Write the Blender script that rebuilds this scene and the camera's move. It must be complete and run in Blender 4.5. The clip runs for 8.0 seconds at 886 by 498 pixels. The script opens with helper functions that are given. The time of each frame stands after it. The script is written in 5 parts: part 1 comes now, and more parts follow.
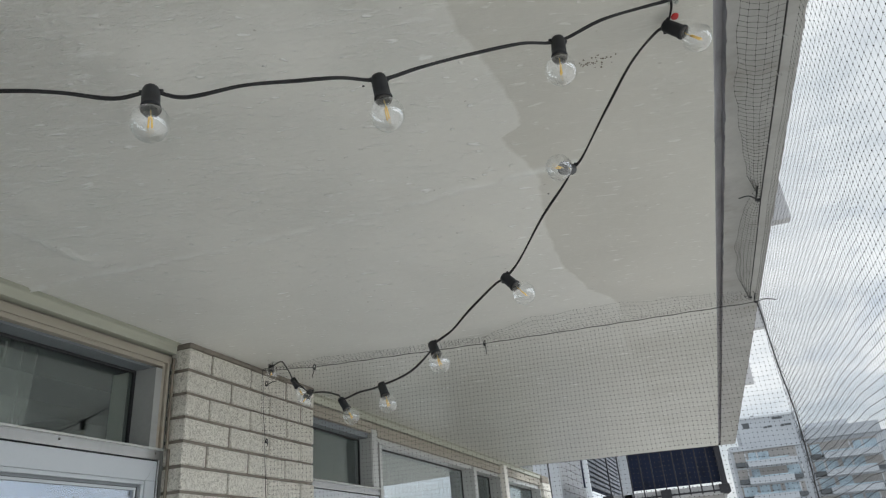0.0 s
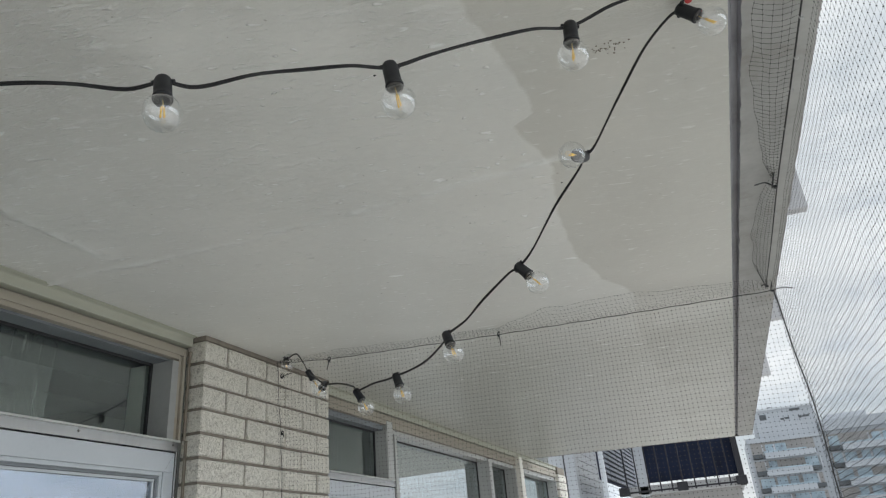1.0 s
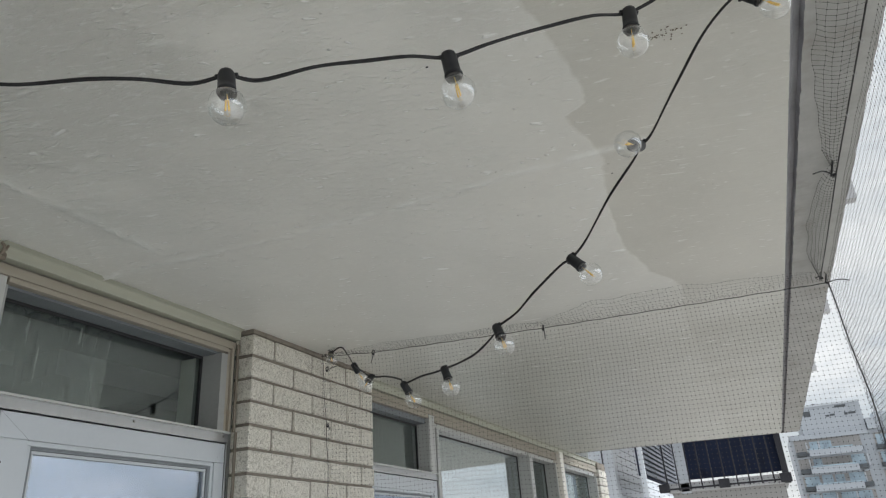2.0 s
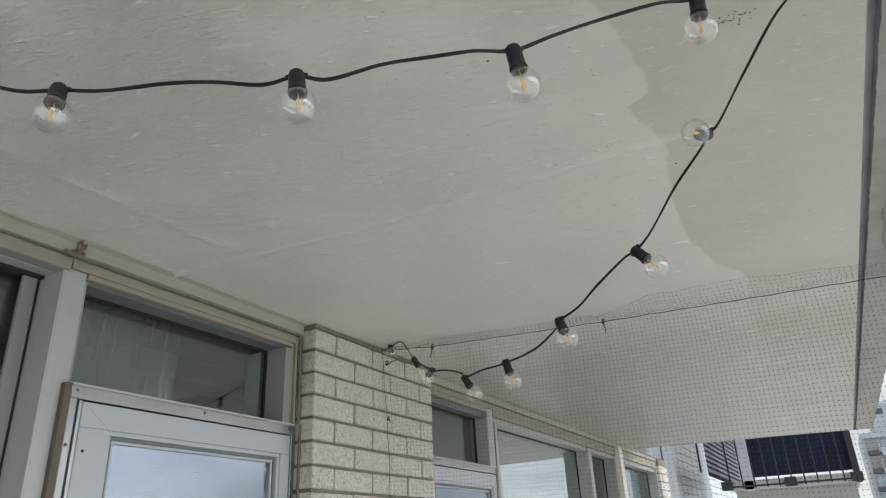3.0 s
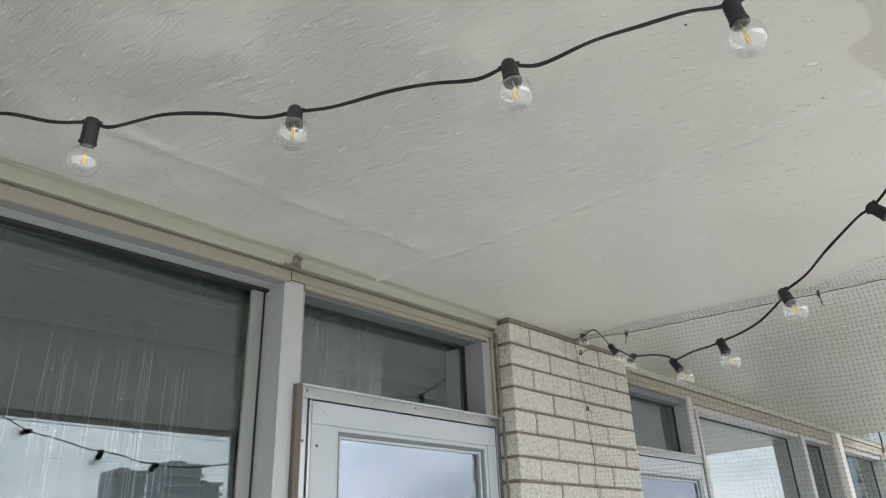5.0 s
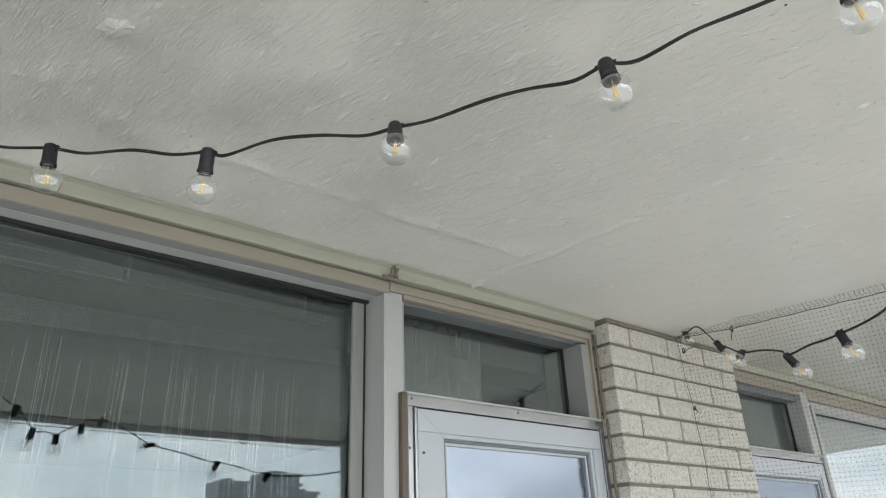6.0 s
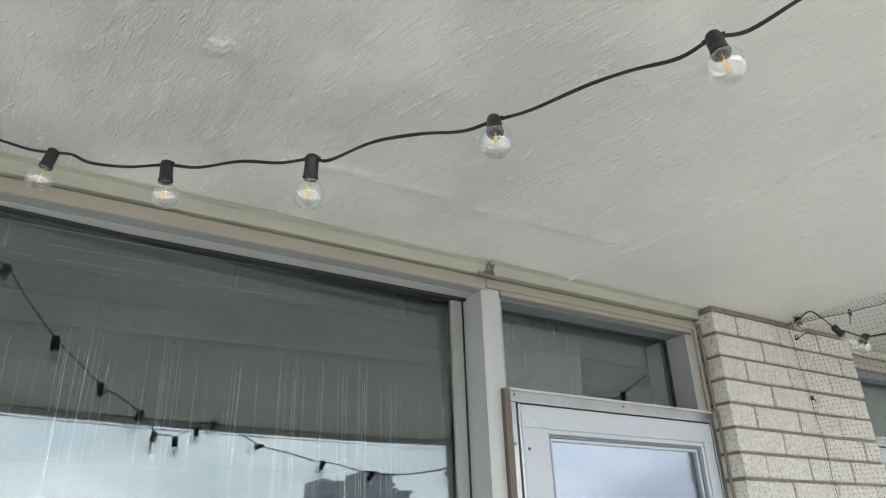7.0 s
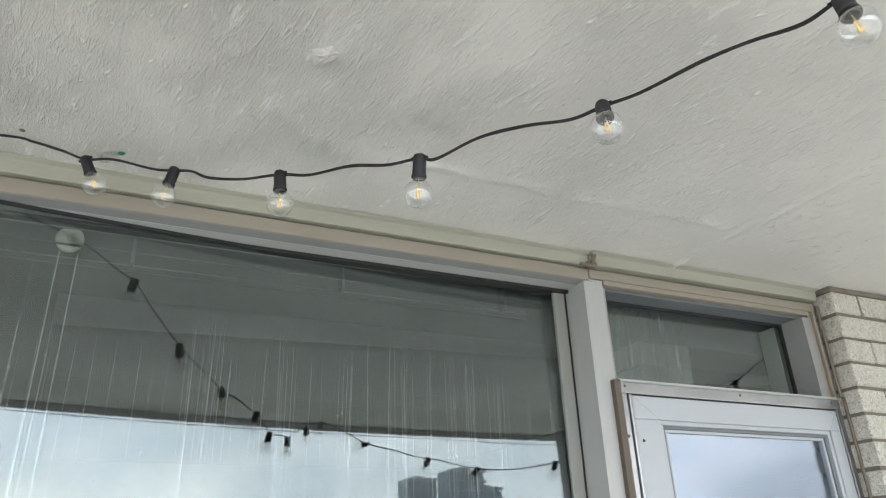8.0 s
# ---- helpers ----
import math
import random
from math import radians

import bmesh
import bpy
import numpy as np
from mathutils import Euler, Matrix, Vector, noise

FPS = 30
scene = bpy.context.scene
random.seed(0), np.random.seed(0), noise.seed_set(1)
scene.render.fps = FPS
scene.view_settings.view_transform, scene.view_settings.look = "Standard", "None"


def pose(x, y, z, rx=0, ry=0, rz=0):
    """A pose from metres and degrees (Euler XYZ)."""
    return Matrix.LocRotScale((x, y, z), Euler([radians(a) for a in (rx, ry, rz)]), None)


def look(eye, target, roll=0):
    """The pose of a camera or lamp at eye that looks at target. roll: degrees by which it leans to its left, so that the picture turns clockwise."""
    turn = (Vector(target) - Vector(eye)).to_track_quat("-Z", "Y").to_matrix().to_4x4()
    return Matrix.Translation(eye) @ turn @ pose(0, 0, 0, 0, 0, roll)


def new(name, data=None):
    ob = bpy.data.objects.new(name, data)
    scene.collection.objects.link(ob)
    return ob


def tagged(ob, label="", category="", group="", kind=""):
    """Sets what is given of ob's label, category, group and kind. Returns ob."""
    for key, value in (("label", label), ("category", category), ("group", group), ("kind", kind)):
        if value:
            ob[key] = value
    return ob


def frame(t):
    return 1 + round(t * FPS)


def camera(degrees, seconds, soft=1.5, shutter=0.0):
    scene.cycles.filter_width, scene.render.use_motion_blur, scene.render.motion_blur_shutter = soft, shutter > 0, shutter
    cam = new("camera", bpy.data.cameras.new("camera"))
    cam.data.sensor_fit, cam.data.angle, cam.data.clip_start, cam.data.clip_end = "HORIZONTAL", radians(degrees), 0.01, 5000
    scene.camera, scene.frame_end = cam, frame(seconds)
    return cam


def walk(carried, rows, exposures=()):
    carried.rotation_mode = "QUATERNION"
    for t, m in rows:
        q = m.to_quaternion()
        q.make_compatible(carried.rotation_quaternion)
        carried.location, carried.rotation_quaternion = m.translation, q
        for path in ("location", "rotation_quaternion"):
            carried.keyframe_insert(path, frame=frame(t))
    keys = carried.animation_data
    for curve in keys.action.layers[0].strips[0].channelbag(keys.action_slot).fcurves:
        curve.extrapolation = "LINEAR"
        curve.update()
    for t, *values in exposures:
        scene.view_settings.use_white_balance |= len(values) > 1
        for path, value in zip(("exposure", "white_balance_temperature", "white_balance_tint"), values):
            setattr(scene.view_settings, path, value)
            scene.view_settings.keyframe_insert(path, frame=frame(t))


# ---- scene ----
cam = camera(65.6, 8.0, soft=1.2)
PATH = [
    (0, (1.782, -0.109, 1.66), (1.21, 1.619, 2.49), -5.0),
    (0.5, (1.783, -0.105, 1.664), (1.2, 1.624, 2.482), -5.2),
    (1, (1.78, -0.103, 1.654), (1.168, 1.617, 2.469), -5.0),
    (2.5, (1.732, -0.116, 1.653), (0.959, 1.543, 2.459), -3.4),
    (3, (1.729, -0.124, 1.651), (0.88, 1.499, 2.454), -2.8),
    (3.5, (1.706, -0.145, 1.649), (0.767, 1.43, 2.449), -2.4),
    (4, (1.693, -0.16, 1.641), (0.654, 1.347, 2.447), -1.9),
    (4.5, (1.667, -0.165, 1.637), (0.527, 1.267, 2.443), -2.0),
    (6, (1.642, -0.204, 1.634), (0.249, 0.964, 2.469), -2.3),
    (6.5, (1.62, -0.216, 1.629), (0.153, 0.851, 2.47), -2.2),
    (7, (1.617, -0.226, 1.631), (0.082, 0.743, 2.47), -2.0),
    (7.5, (1.609, -0.246, 1.625), (0.013, 0.613, 2.469), -2.0),
    (8, (1.596, -0.265, 1.628), (-0.057, 0.487, 2.466), -1.9),
]
walk(cam, [(t, look(eye, target, roll)) for t, eye, target, roll in PATH], [(0.0, -0.07, 6330, 8), (1.0, -0.09, 6330, 8), (2.5, -0.07, 6450, 9), (4.5, 0.30, 6450, 8.5), (6.0, 0.43, 6450, 8.5), (7.0, 0.56, 6450, 8.5), (8.0, 0.66, 6460, 9)])

# ---- world and sun ----
SUN_DIR = Vector((0.40, 0.15, 0.90)).normalized()
world = bpy.data.worlds.new("sky")
scene.world = world
world.use_nodes = True
wn, wl = world.node_tree.nodes, world.node_tree.links
wn.clear()


def wnode(kind, **settings):
    n = wn.new(kind)
    for k, v in settings.items():
        n.inputs[k].default_value = v
    return n


sky = wn.new("ShaderNodeTexSky")
sky.sky_type = "NISHITA"
sky.sun_disc = False
sky.sun_elevation = math.asin(SUN_DIR.z)
sky.sun_rotation = math.atan2(SUN_DIR.x, SUN_DIR.y)
sky.dust_density = 2.0
sky_gain = wnode("ShaderNodeVectorMath")
sky_gain.operation = "SCALE"
sky_gain.inputs["Scale"].default_value = 0.10
coords = wn.new("ShaderNodeTexCoord")
stretch = wnode("ShaderNodeMapping")
stretch.inputs["Scale"].default_value = (1.0, 1.0, 2.2)
billow = wnode("ShaderNodeTexNoise", Scale=2.6, Detail=9.0, Roughness=0.58, Distortion=0.35)
cover = wn.new("ShaderNodeValToRGB")
cover.color_ramp.elements[0].position = 0.18
cover.color_ramp.elements[1].position = 0.50
shade = wnode("ShaderNodeTexNoise", Scale=5.0, Detail=7.0, Roughness=0.6)
tone = wn.new("ShaderNodeValToRGB")
tone.color_ramp.elements[0].position = 0.32
tone.color_ramp.elements[0].color = (0.66, 0.705, 0.75, 1)
tone.color_ramp.elements[1].position = 0.62
tone.color_ramp.elements[1].color = (0.98, 0.99, 1.0, 1)
blend = wn.new("ShaderNodeMix")
blend.data_type = "RGBA"
lit = wnode("ShaderNodeBackground", Strength=1.0)
wout = wn.new("ShaderNodeOutputWorld")
wl.new(sky.outputs[0], sky_gain.inputs[0])
wl.new(coords.outputs["Generated"], stretch.inputs["Vector"])
wl.new(stretch.outputs[0], billow.inputs["Vector"])
wl.new(stretch.outputs[0], shade.inputs["Vector"])
wl.new(billow.outputs["Fac"], cover.inputs[0])
wl.new(shade.outputs["Fac"], tone.inputs[0])
wl.new(cover.outputs[0], blend.inputs["Factor"])
wl.new(sky_gain.outputs[0], blend.inputs["A"])
wl.new(tone.outputs[0], blend.inputs["B"])
# unseen brighter sky added low over the open side, away from SUN_DIR
toward = wn.new("ShaderNodeVectorMath")
toward.operation = "DOT_PRODUCT"
toward.inputs[1].default_value = (0.965, 0.0, 0.26)
wl.new(coords.outputs["Generated"], toward.inputs[0])
glow = wn.new("ShaderNodeMapRange")
glow.interpolation_type = "SMOOTHSTEP"
glow.inputs["From Min"].default_value = 0.45
glow.inputs["From Max"].default_value = 1.0
glow.inputs["To Min"].default_value = 1.0
glow.inputs["To Max"].default_value = 3.1
wl.new(toward.outputs["Value"], glow.inputs["Value"])
bright = wn.new("ShaderNodeVectorMath")
bright.operation = "SCALE"
wl.new(blend.outputs["Result"], bright.inputs[0])
wl.new(glow.outputs[0], bright.inputs["Scale"])
wl.new(bright.outputs[0], lit.inputs["Color"])
wl.new(lit.outputs[0], wout.inputs[0])

sun = new("sun", bpy.data.lights.new("sun", "SUN"))
sun.data.energy = 3.4
sun.data.angle = radians(6)
sun.data.color = (1.0, 0.97, 0.92)
sun.matrix_world = look(SUN_DIR * 50, (0, 0, 0))

# ---- materials ----


def bsdf_of(m):
    return m.node_tree.nodes["Principled BSDF"]


def mat(name, color, rough=0.6, metal=0.0, var=0.12, scale=6.0, grain=60.0, bump=0.15, depth=0.002, tint=None, stretch_xyz=(1, 1, 1), rand=0.0, spec=0.5):
    """A procedural surface: two scales of tone, a fine relief, and an optional second tint."""
    m = bpy.data.materials.new(name)
    m.use_nodes = True
    nt = m.node_tree
    b = bsdf_of(m)
    b.inputs["Roughness"].default_value = rough
    b.inputs["Metallic"].default_value = metal
    b.inputs["Specular IOR Level"].default_value = spec
    tc = nt.nodes.new("ShaderNodeTexCoord")
    mp = nt.nodes.new("ShaderNodeMapping")
    mp.inputs["Scale"].default_value = stretch_xyz
    nt.links.new(tc.outputs["Object"], mp.inputs["Vector"])
    big = nt.nodes.new("ShaderNodeTexNoise")
    big.inputs["Scale"].default_value = scale
    big.inputs["Detail"].default_value = 6
    fine = nt.nodes.new("ShaderNodeTexNoise")
    fine.inputs["Scale"].default_value = grain
    fine.inputs["Detail"].default_value = 5
    nt.links.new(mp.outputs[0], big.inputs["Vector"])
    nt.links.new(mp.outputs[0], fine.inputs["Vector"])
    add = nt.nodes.new("ShaderNodeMath")
    add.operation = "MULTIPLY_ADD"
    add.inputs[1].default_value = 0.35
    nt.links.new(fine.outputs["Fac"], add.inputs[0])
    nt.links.new(big.outputs["Fac"], add.inputs[2])
    last = add
    if rand:
        oi = nt.nodes.new("ShaderNodeObjectInfo")
        r = nt.nodes.new("ShaderNodeMath")
        r.operation = "MULTIPLY_ADD"
        r.inputs[1].default_value = rand
        nt.links.new(oi.outputs["Random"], r.inputs[0])
        nt.links.new(add.outputs[0], r.inputs[2])
        last = r
    ramp = nt.nodes.new("ShaderNodeValToRGB")
    lo = tint if tint else tuple(c * (1 - var * 1.6) for c in color)
    hi = tuple(min(1, c * (1 + var)) for c in color)
    e = ramp.color_ramp.elements
    e[0].position, e[0].color = 0.40, (*lo, 1)
    e[1].position, e[1].color = 0.95, (*hi, 1)
    mid = ramp.color_ramp.elements.new(0.62)
    mid.color = (*color, 1)
    nt.links.new(last.outputs[0], ramp.inputs[0])
    nt.links.new(ramp.outputs[0], b.inputs["Base Color"])
    if bump:
        bp = nt.nodes.new("ShaderNodeBump")
        bp.inputs["Strength"].default_value = bump
        bp.inputs["Distance"].default_value = depth
        nt.links.new(add.outputs[0], bp.inputs["Height"])
        nt.links.new(bp.outputs[0], b.inputs["Normal"])
    return m


def glass_mat(name, base, gain, tint=(1, 1, 1), rough=0.0, sheen=(1, 1, 1)):
    """Thin clear glass: see-through with a mirror share that grows at grazing angles."""
    m = bpy.data.materials.new(name)
    m.use_nodes = True
    nt = m.node_tree
    nt.nodes.clear()
    clear = nt.nodes.new("ShaderNodeBsdfTransparent")
    clear.inputs["Color"].default_value = (*tint, 1)
    gloss = nt.nodes.new("ShaderNodeBsdfGlossy")
    gloss.inputs["Roughness"].default_value = rough
    gloss.inputs["Color"].default_value = (*sheen, 1)
    lw = nt.nodes.new("ShaderNodeLayerWeight")
    lw.inputs["Blend"].default_value = 0.5
    pw = nt.nodes.new("ShaderNodeMath")
    pw.operation = "POWER"
    pw.inputs[1].default_value = 4.0
    nt.links.new(lw.outputs["Facing"], pw.inputs[0])
    ma = nt.nodes.new("ShaderNodeMath")
    ma.operation = "MULTIPLY_ADD"
    ma.use_clamp = True
    ma.inputs[1].default_value = gain
    ma.inputs[2].default_value = base
    mix = nt.nodes.new("ShaderNodeMixShader")
    out = nt.nodes.new("ShaderNodeOutputMaterial")
    nt.links.new(pw.outputs[0], ma.inputs[0])
    nt.links.new(ma.outputs[0], mix.inputs[0])
    nt.links.new(clear.outputs[0], mix.inputs[1])
    nt.links.new(gloss.outputs[0], mix.inputs[2])
    nt.links.new(mix.outputs[0], out.inputs[0])
    return m


def ceiling_mat():
    """Trowelled and painted concrete: raised strokes, flecks, and a darker repainted area with a torn edge."""
    m = bpy.data.materials.new("ceiling_paint")
    m.use_nodes = True
    nt = m.node_tree
    N, L = nt.nodes, nt.links
    b = bsdf_of(m)
    b.inputs["Roughness"].default_value = 0.36
    tc = N.new("ShaderNodeTexCoord")
    sep = N.new("ShaderNodeSeparateXYZ")
    L.new(tc.outputs["Object"], sep.inputs[0])

    def math_node(op, a, c, d=None):
        n = N.new("ShaderNodeMath")
        n.operation = op
        for i, v in enumerate((a, c, d)):
            if v is None:
                continue
            if isinstance(v, (int, float)):
                n.inputs[i].default_value = v
            else:
                L.new(v, n.inputs[i])
        return n.outputs[0]

    def noise_node(scale, detail=4, rough=0.55, rot=0.0, sc=(1, 1, 1), dist=0.0):
        mp = N.new("ShaderNodeMapping")
        mp.vector_type = "TEXTURE"
        mp.inputs["Rotation"].default_value = (0, 0, radians(rot))
        mp.inputs["Scale"].default_value = (1 / sc[0], 1 / sc[1], 1 / sc[2])
        L.new(tc.outputs["Object"], mp.inputs["Vector"])
        n = N.new("ShaderNodeTexNoise")
        n.inputs["Scale"].default_value = scale
        n.inputs["Detail"].default_value = detail
        n.inputs["Roughness"].default_value = rough
        n.inputs["Distortion"].default_value = dist
        L.new(mp.outputs[0], n.inputs["Vector"])
        return n.outputs["Fac"]

    def ramp_node(v, lo, hi):
        n = N.new("ShaderNodeMapRange")
        n.inputs["From Min"].default_value = lo
        n.inputs["From Max"].default_value = hi
        L.new(v, n.inputs["Value"])
        return n.outputs[0]

    # the repainted area lies beyond a wandering line between the middle and the drip groove
    edge = N.new("ShaderNodeFloatCurve")
    c = edge.mapping.curves[0]
    pts = [(0.0, 1.53), (0.72, 1.548), (0.78, 1.540), (0.86, 1.556), (1.00, 1.572), (1.12, 1.582), (1.145, 1.520), (1.22, 1.528), (1.30, 1.549), (1.37, 1.556), (1.46, 1.540), (1.65, 1.508), (1.97, 1.495), (2.08, 1.520), (2.22, 1.532), (2.34, 1.596), (2.45, 1.616), (2.85, 1.580), (3.4, 1.58), (4.4, 1.57), (7.4, 1.51)]
    c.points[0].location = (pts[0][0] / 8, pts[0][1] - 1)
    c.points[1].location = (1.0, 0.70)
    for y, x in pts[1:]:
        c.points.new(y / 8, x - 1)
    for p in c.points:
        p.handle_type = "VECTOR"
    edge.mapping.update()
    L.new(math_node("MULTIPLY", sep.outputs["Y"], 0.125), edge.inputs["Value"])
    wob = math_node("MULTIPLY_ADD", noise_node(14.0, 7, 0.7), 0.036, -0.018)
    off = math_node("ADD", math_node("SUBTRACT", math_node("SUBTRACT", sep.outputs["X"], 1.0), edge.outputs[0]), wob)
    patch = ramp_node(off, -0.004, 0.006)
    worn = ramp_node(noise_node(26.0, 5, 0.7, 20, (1, 4, 1)), 0.30, 0.36)
    patch = math_node("MULTIPLY", patch, worn)
    blotch = ramp_node(noise_node(2.2, 4, 0.6), 0.42, 0.58)
    beyond = ramp_node(sep.outputs["Y"], 2.45, 2.75)
    keep = math_node("SUBTRACT", 1.0, math_node("MULTIPLY", beyond, math_node("MULTIPLY_ADD", blotch, -0.45, 0.95)))
    patch = math_node("MULTIPLY", patch, keep)

    tone_big = noise_node(1.6, 5, 0.55)
    tone_fine = noise_node(40.0, 4, 0.6)
    ramp = N.new("ShaderNodeValToRGB")
    e = ramp.color_ramp.elements
    e[0].position, e[0].color = 0.35, (0.70, 0.696, 0.655, 1)
    e[1].position, e[1].color = 0.70, (0.79, 0.786, 0.742, 1)
    L.new(math_node("MULTIPLY_ADD", tone_fine, 0.25, math_node("MULTIPLY", tone_big, 0.78)), ramp.inputs[0])
    # dimmer light beyond the net put into the colour, darkening from y 2.35
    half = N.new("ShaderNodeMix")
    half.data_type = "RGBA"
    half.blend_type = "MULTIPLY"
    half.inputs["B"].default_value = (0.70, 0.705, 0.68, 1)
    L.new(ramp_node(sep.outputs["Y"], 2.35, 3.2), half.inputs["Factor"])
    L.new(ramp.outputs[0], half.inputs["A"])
    dark = N.new("ShaderNodeMix")
    dark.data_type = "RGBA"
    dark.blend_type = "MULTIPLY"
    dark.inputs["B"].default_value = (0.83, 0.82, 0.795, 1)
    L.new(patch, dark.inputs["Factor"])
    L.new(half.outputs["Result"], dark.inputs["A"])
    spot = ramp_node(noise_node(55.0, 2, 0.4), 0.76, 0.80)
    spots = N.new("ShaderNodeMix")
    spots.data_type = "RGBA"
    spots.inputs["B"].default_value = (0.33, 0.31, 0.27, 1)
    L.new(math_node("MULTIPLY", spot, 0.55), spots.inputs["Factor"])
    L.new(dark.outputs["Result"], spots.inputs["A"])
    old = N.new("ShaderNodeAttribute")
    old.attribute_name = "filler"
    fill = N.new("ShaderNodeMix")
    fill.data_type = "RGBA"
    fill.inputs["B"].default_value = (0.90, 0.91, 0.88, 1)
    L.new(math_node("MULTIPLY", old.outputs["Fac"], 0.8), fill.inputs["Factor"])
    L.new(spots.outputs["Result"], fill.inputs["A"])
    L.new(fill.outputs["Result"], b.inputs["Base Color"])

    # relief: brush strokes in two directions, flecks, grain
    zone = ramp_node(noise_node(2.6, 4, 0.55), 0.32, 0.60)
    near = ramp_node(math_node("SUBTRACT", 1.1, sep.outputs["Y"]), -0.5, 1.1)
    s1 = ramp_node(noise_node(15.0, 3, 0.5, 16, (1, 5, 1), 0.9), 0.56, 0.86)
    s2 = ramp_node(noise_node(21.0, 3, 0.5, 4, (1, 4.5, 1), 0.9), 0.57, 0.86)
    comb = noise_node(78.0, 4, 0.6, 11, (1, 4.0, 1), 0.4)
    fleck = ramp_node(noise_node(16.0, 2, 0.45, 12, (1, 3.6, 1), 0.6), 0.668, 0.735)
    drop = ramp_node(noise_node(34.0, 1, 0.3, 24, (1, 2.2, 1), 0.3), 0.715, 0.77)
    grain = noise_node(150.0, 4, 0.6)
    swell = noise_node(5.0, 4, 0.5)
    strokes = math_node("MULTIPLY", math_node("ADD", s1, s2), math_node("MULTIPLY", zone, math_node("MULTIPLY", math_node("MULTIPLY_ADD", near, 2.0, 0.4), math_node("MULTIPLY_ADD", patch, -0.6, 1.0))))
    flecks = math_node("MULTIPLY", math_node("MINIMUM", math_node("ADD", fleck, drop), 1.0), math_node("MULTIPLY_ADD", patch, -0.6, 1.0))
    raised = math_node("ADD", strokes, math_node("MULTIPLY", flecks, 0.85))
    # highlights of the ridges put into the colour: strokes and flecks tinted paler
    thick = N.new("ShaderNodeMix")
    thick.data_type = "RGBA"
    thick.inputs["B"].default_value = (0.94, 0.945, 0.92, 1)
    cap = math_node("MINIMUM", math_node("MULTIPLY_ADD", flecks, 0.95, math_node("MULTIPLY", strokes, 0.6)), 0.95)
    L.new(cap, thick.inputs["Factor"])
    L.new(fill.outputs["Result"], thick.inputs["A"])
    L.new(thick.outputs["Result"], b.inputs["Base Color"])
    h = raised
    h = math_node("MULTIPLY_ADD", math_node("MULTIPLY", comb, zone), math_node("MULTIPLY_ADD", near, 2.6, 0.22), h)
    h = math_node("MULTIPLY_ADD", math_node("MULTIPLY", comb, old.outputs["Fac"]), 1.6, h)
    h = math_node("ADD", h, math_node("MULTIPLY", grain, 0.12))
    h = math_node("MULTIPLY_ADD", swell, 1.2, h)
    h = math_node("MULTIPLY_ADD", patch, -0.25, h)
    bp = N.new("ShaderNodeBump")
    bp.inputs["Strength"].default_value = 0.9
    bp.inputs["Distance"].default_value = 0.0039
    L.new(h, bp.inputs["Height"])
    L.new(bp.outputs[0], b.inputs["Normal"])
    return m


def brick_mat():
    """Glazed white brick with a wormy, pitted face."""
    m = mat("white_brick", (0.76, 0.738, 0.668), 0.42, 0, 0.10, 9, 90, 0.0, rand=0.16)
    nt = m.node_tree
    N, L = nt.nodes, nt.links
    b = bsdf_of(m)
    tc = N.new("ShaderNodeTexCoord")
    oi = N.new("ShaderNodeObjectInfo")
    sh = N.new("ShaderNodeVectorMath")
    sh.operation = "MULTIPLY_ADD"
    sh.inputs[1].default_value = (9.0, 7.0, 5.0)
    L.new(oi.outputs["Random"], sh.inputs[0])
    L.new(tc.outputs["Object"], sh.inputs[2])
    pits = N.new("ShaderNodeTexNoise")
    pits.inputs["Scale"].default_value = 120
    pits.inputs["Detail"].default_value = 3
    pits.inputs["Distortion"].default_value = 1.6
    L.new(sh.outputs[0], pits.inputs["Vector"])
    rp = N.new("ShaderNodeMapRange")
    rp.inputs["From Min"].default_value = 0.35
    rp.inputs["From Max"].default_value = 0.53
    L.new(pits.outputs["Fac"], rp.inputs["Value"])
    old = b.inputs["Base Color"].links[0].from_socket
    mx = N.new("ShaderNodeMix")
    mx.data_type = "RGBA"
    mx.inputs["A"].default_value = (0.43, 0.405, 0.345, 1)
    L.new(rp.outputs[0], mx.inputs["Factor"])
    L.new(old, mx.inputs["B"])
    L.new(mx.outputs["Result"], b.inputs["Base Color"])
    bp = N.new("ShaderNodeBump")
    bp.inputs["Strength"].default_value = 0.8
    bp.inputs["Distance"].default_value = 0.006
    L.new(rp.outputs[0], bp.inputs["Height"])
    L.new(bp.outputs[0], b.inputs["Normal"])
    return m


M_CEIL = ceiling_mat()
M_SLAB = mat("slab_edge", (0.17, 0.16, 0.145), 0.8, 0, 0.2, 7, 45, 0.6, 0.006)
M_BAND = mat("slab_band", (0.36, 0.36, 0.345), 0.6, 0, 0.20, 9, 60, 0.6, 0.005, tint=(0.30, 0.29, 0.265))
# darker than the ceiling: the shade inside the recess is put into this colour
M_GROOVE_SHADE = mat("groove", (0.34, 0.34, 0.36), 0.8, 0, 0.2, 6, 40, 0.5, 0.004)
M_BRICK = brick_mat()
M_MORTAR = mat("mortar", (0.19, 0.168, 0.14), 0.9, 0, 0.25, 18, 150, 0.7, 0.003)
M_FASCIA = mat("fascia_paint", (0.365, 0.37, 0.305), 0.5, 0, 0.14, 3, 40, 0.2, 0.002, stretch_xyz=(1, 0.15, 1))
M_TRIM = mat("beige_trim", (0.28, 0.255, 0.21), 0.5, 0, 0.18, 4, 50, 0.2, 0.002, tint=(0.235, 0.18, 0.125), stretch_xyz=(1, 0.12, 1))
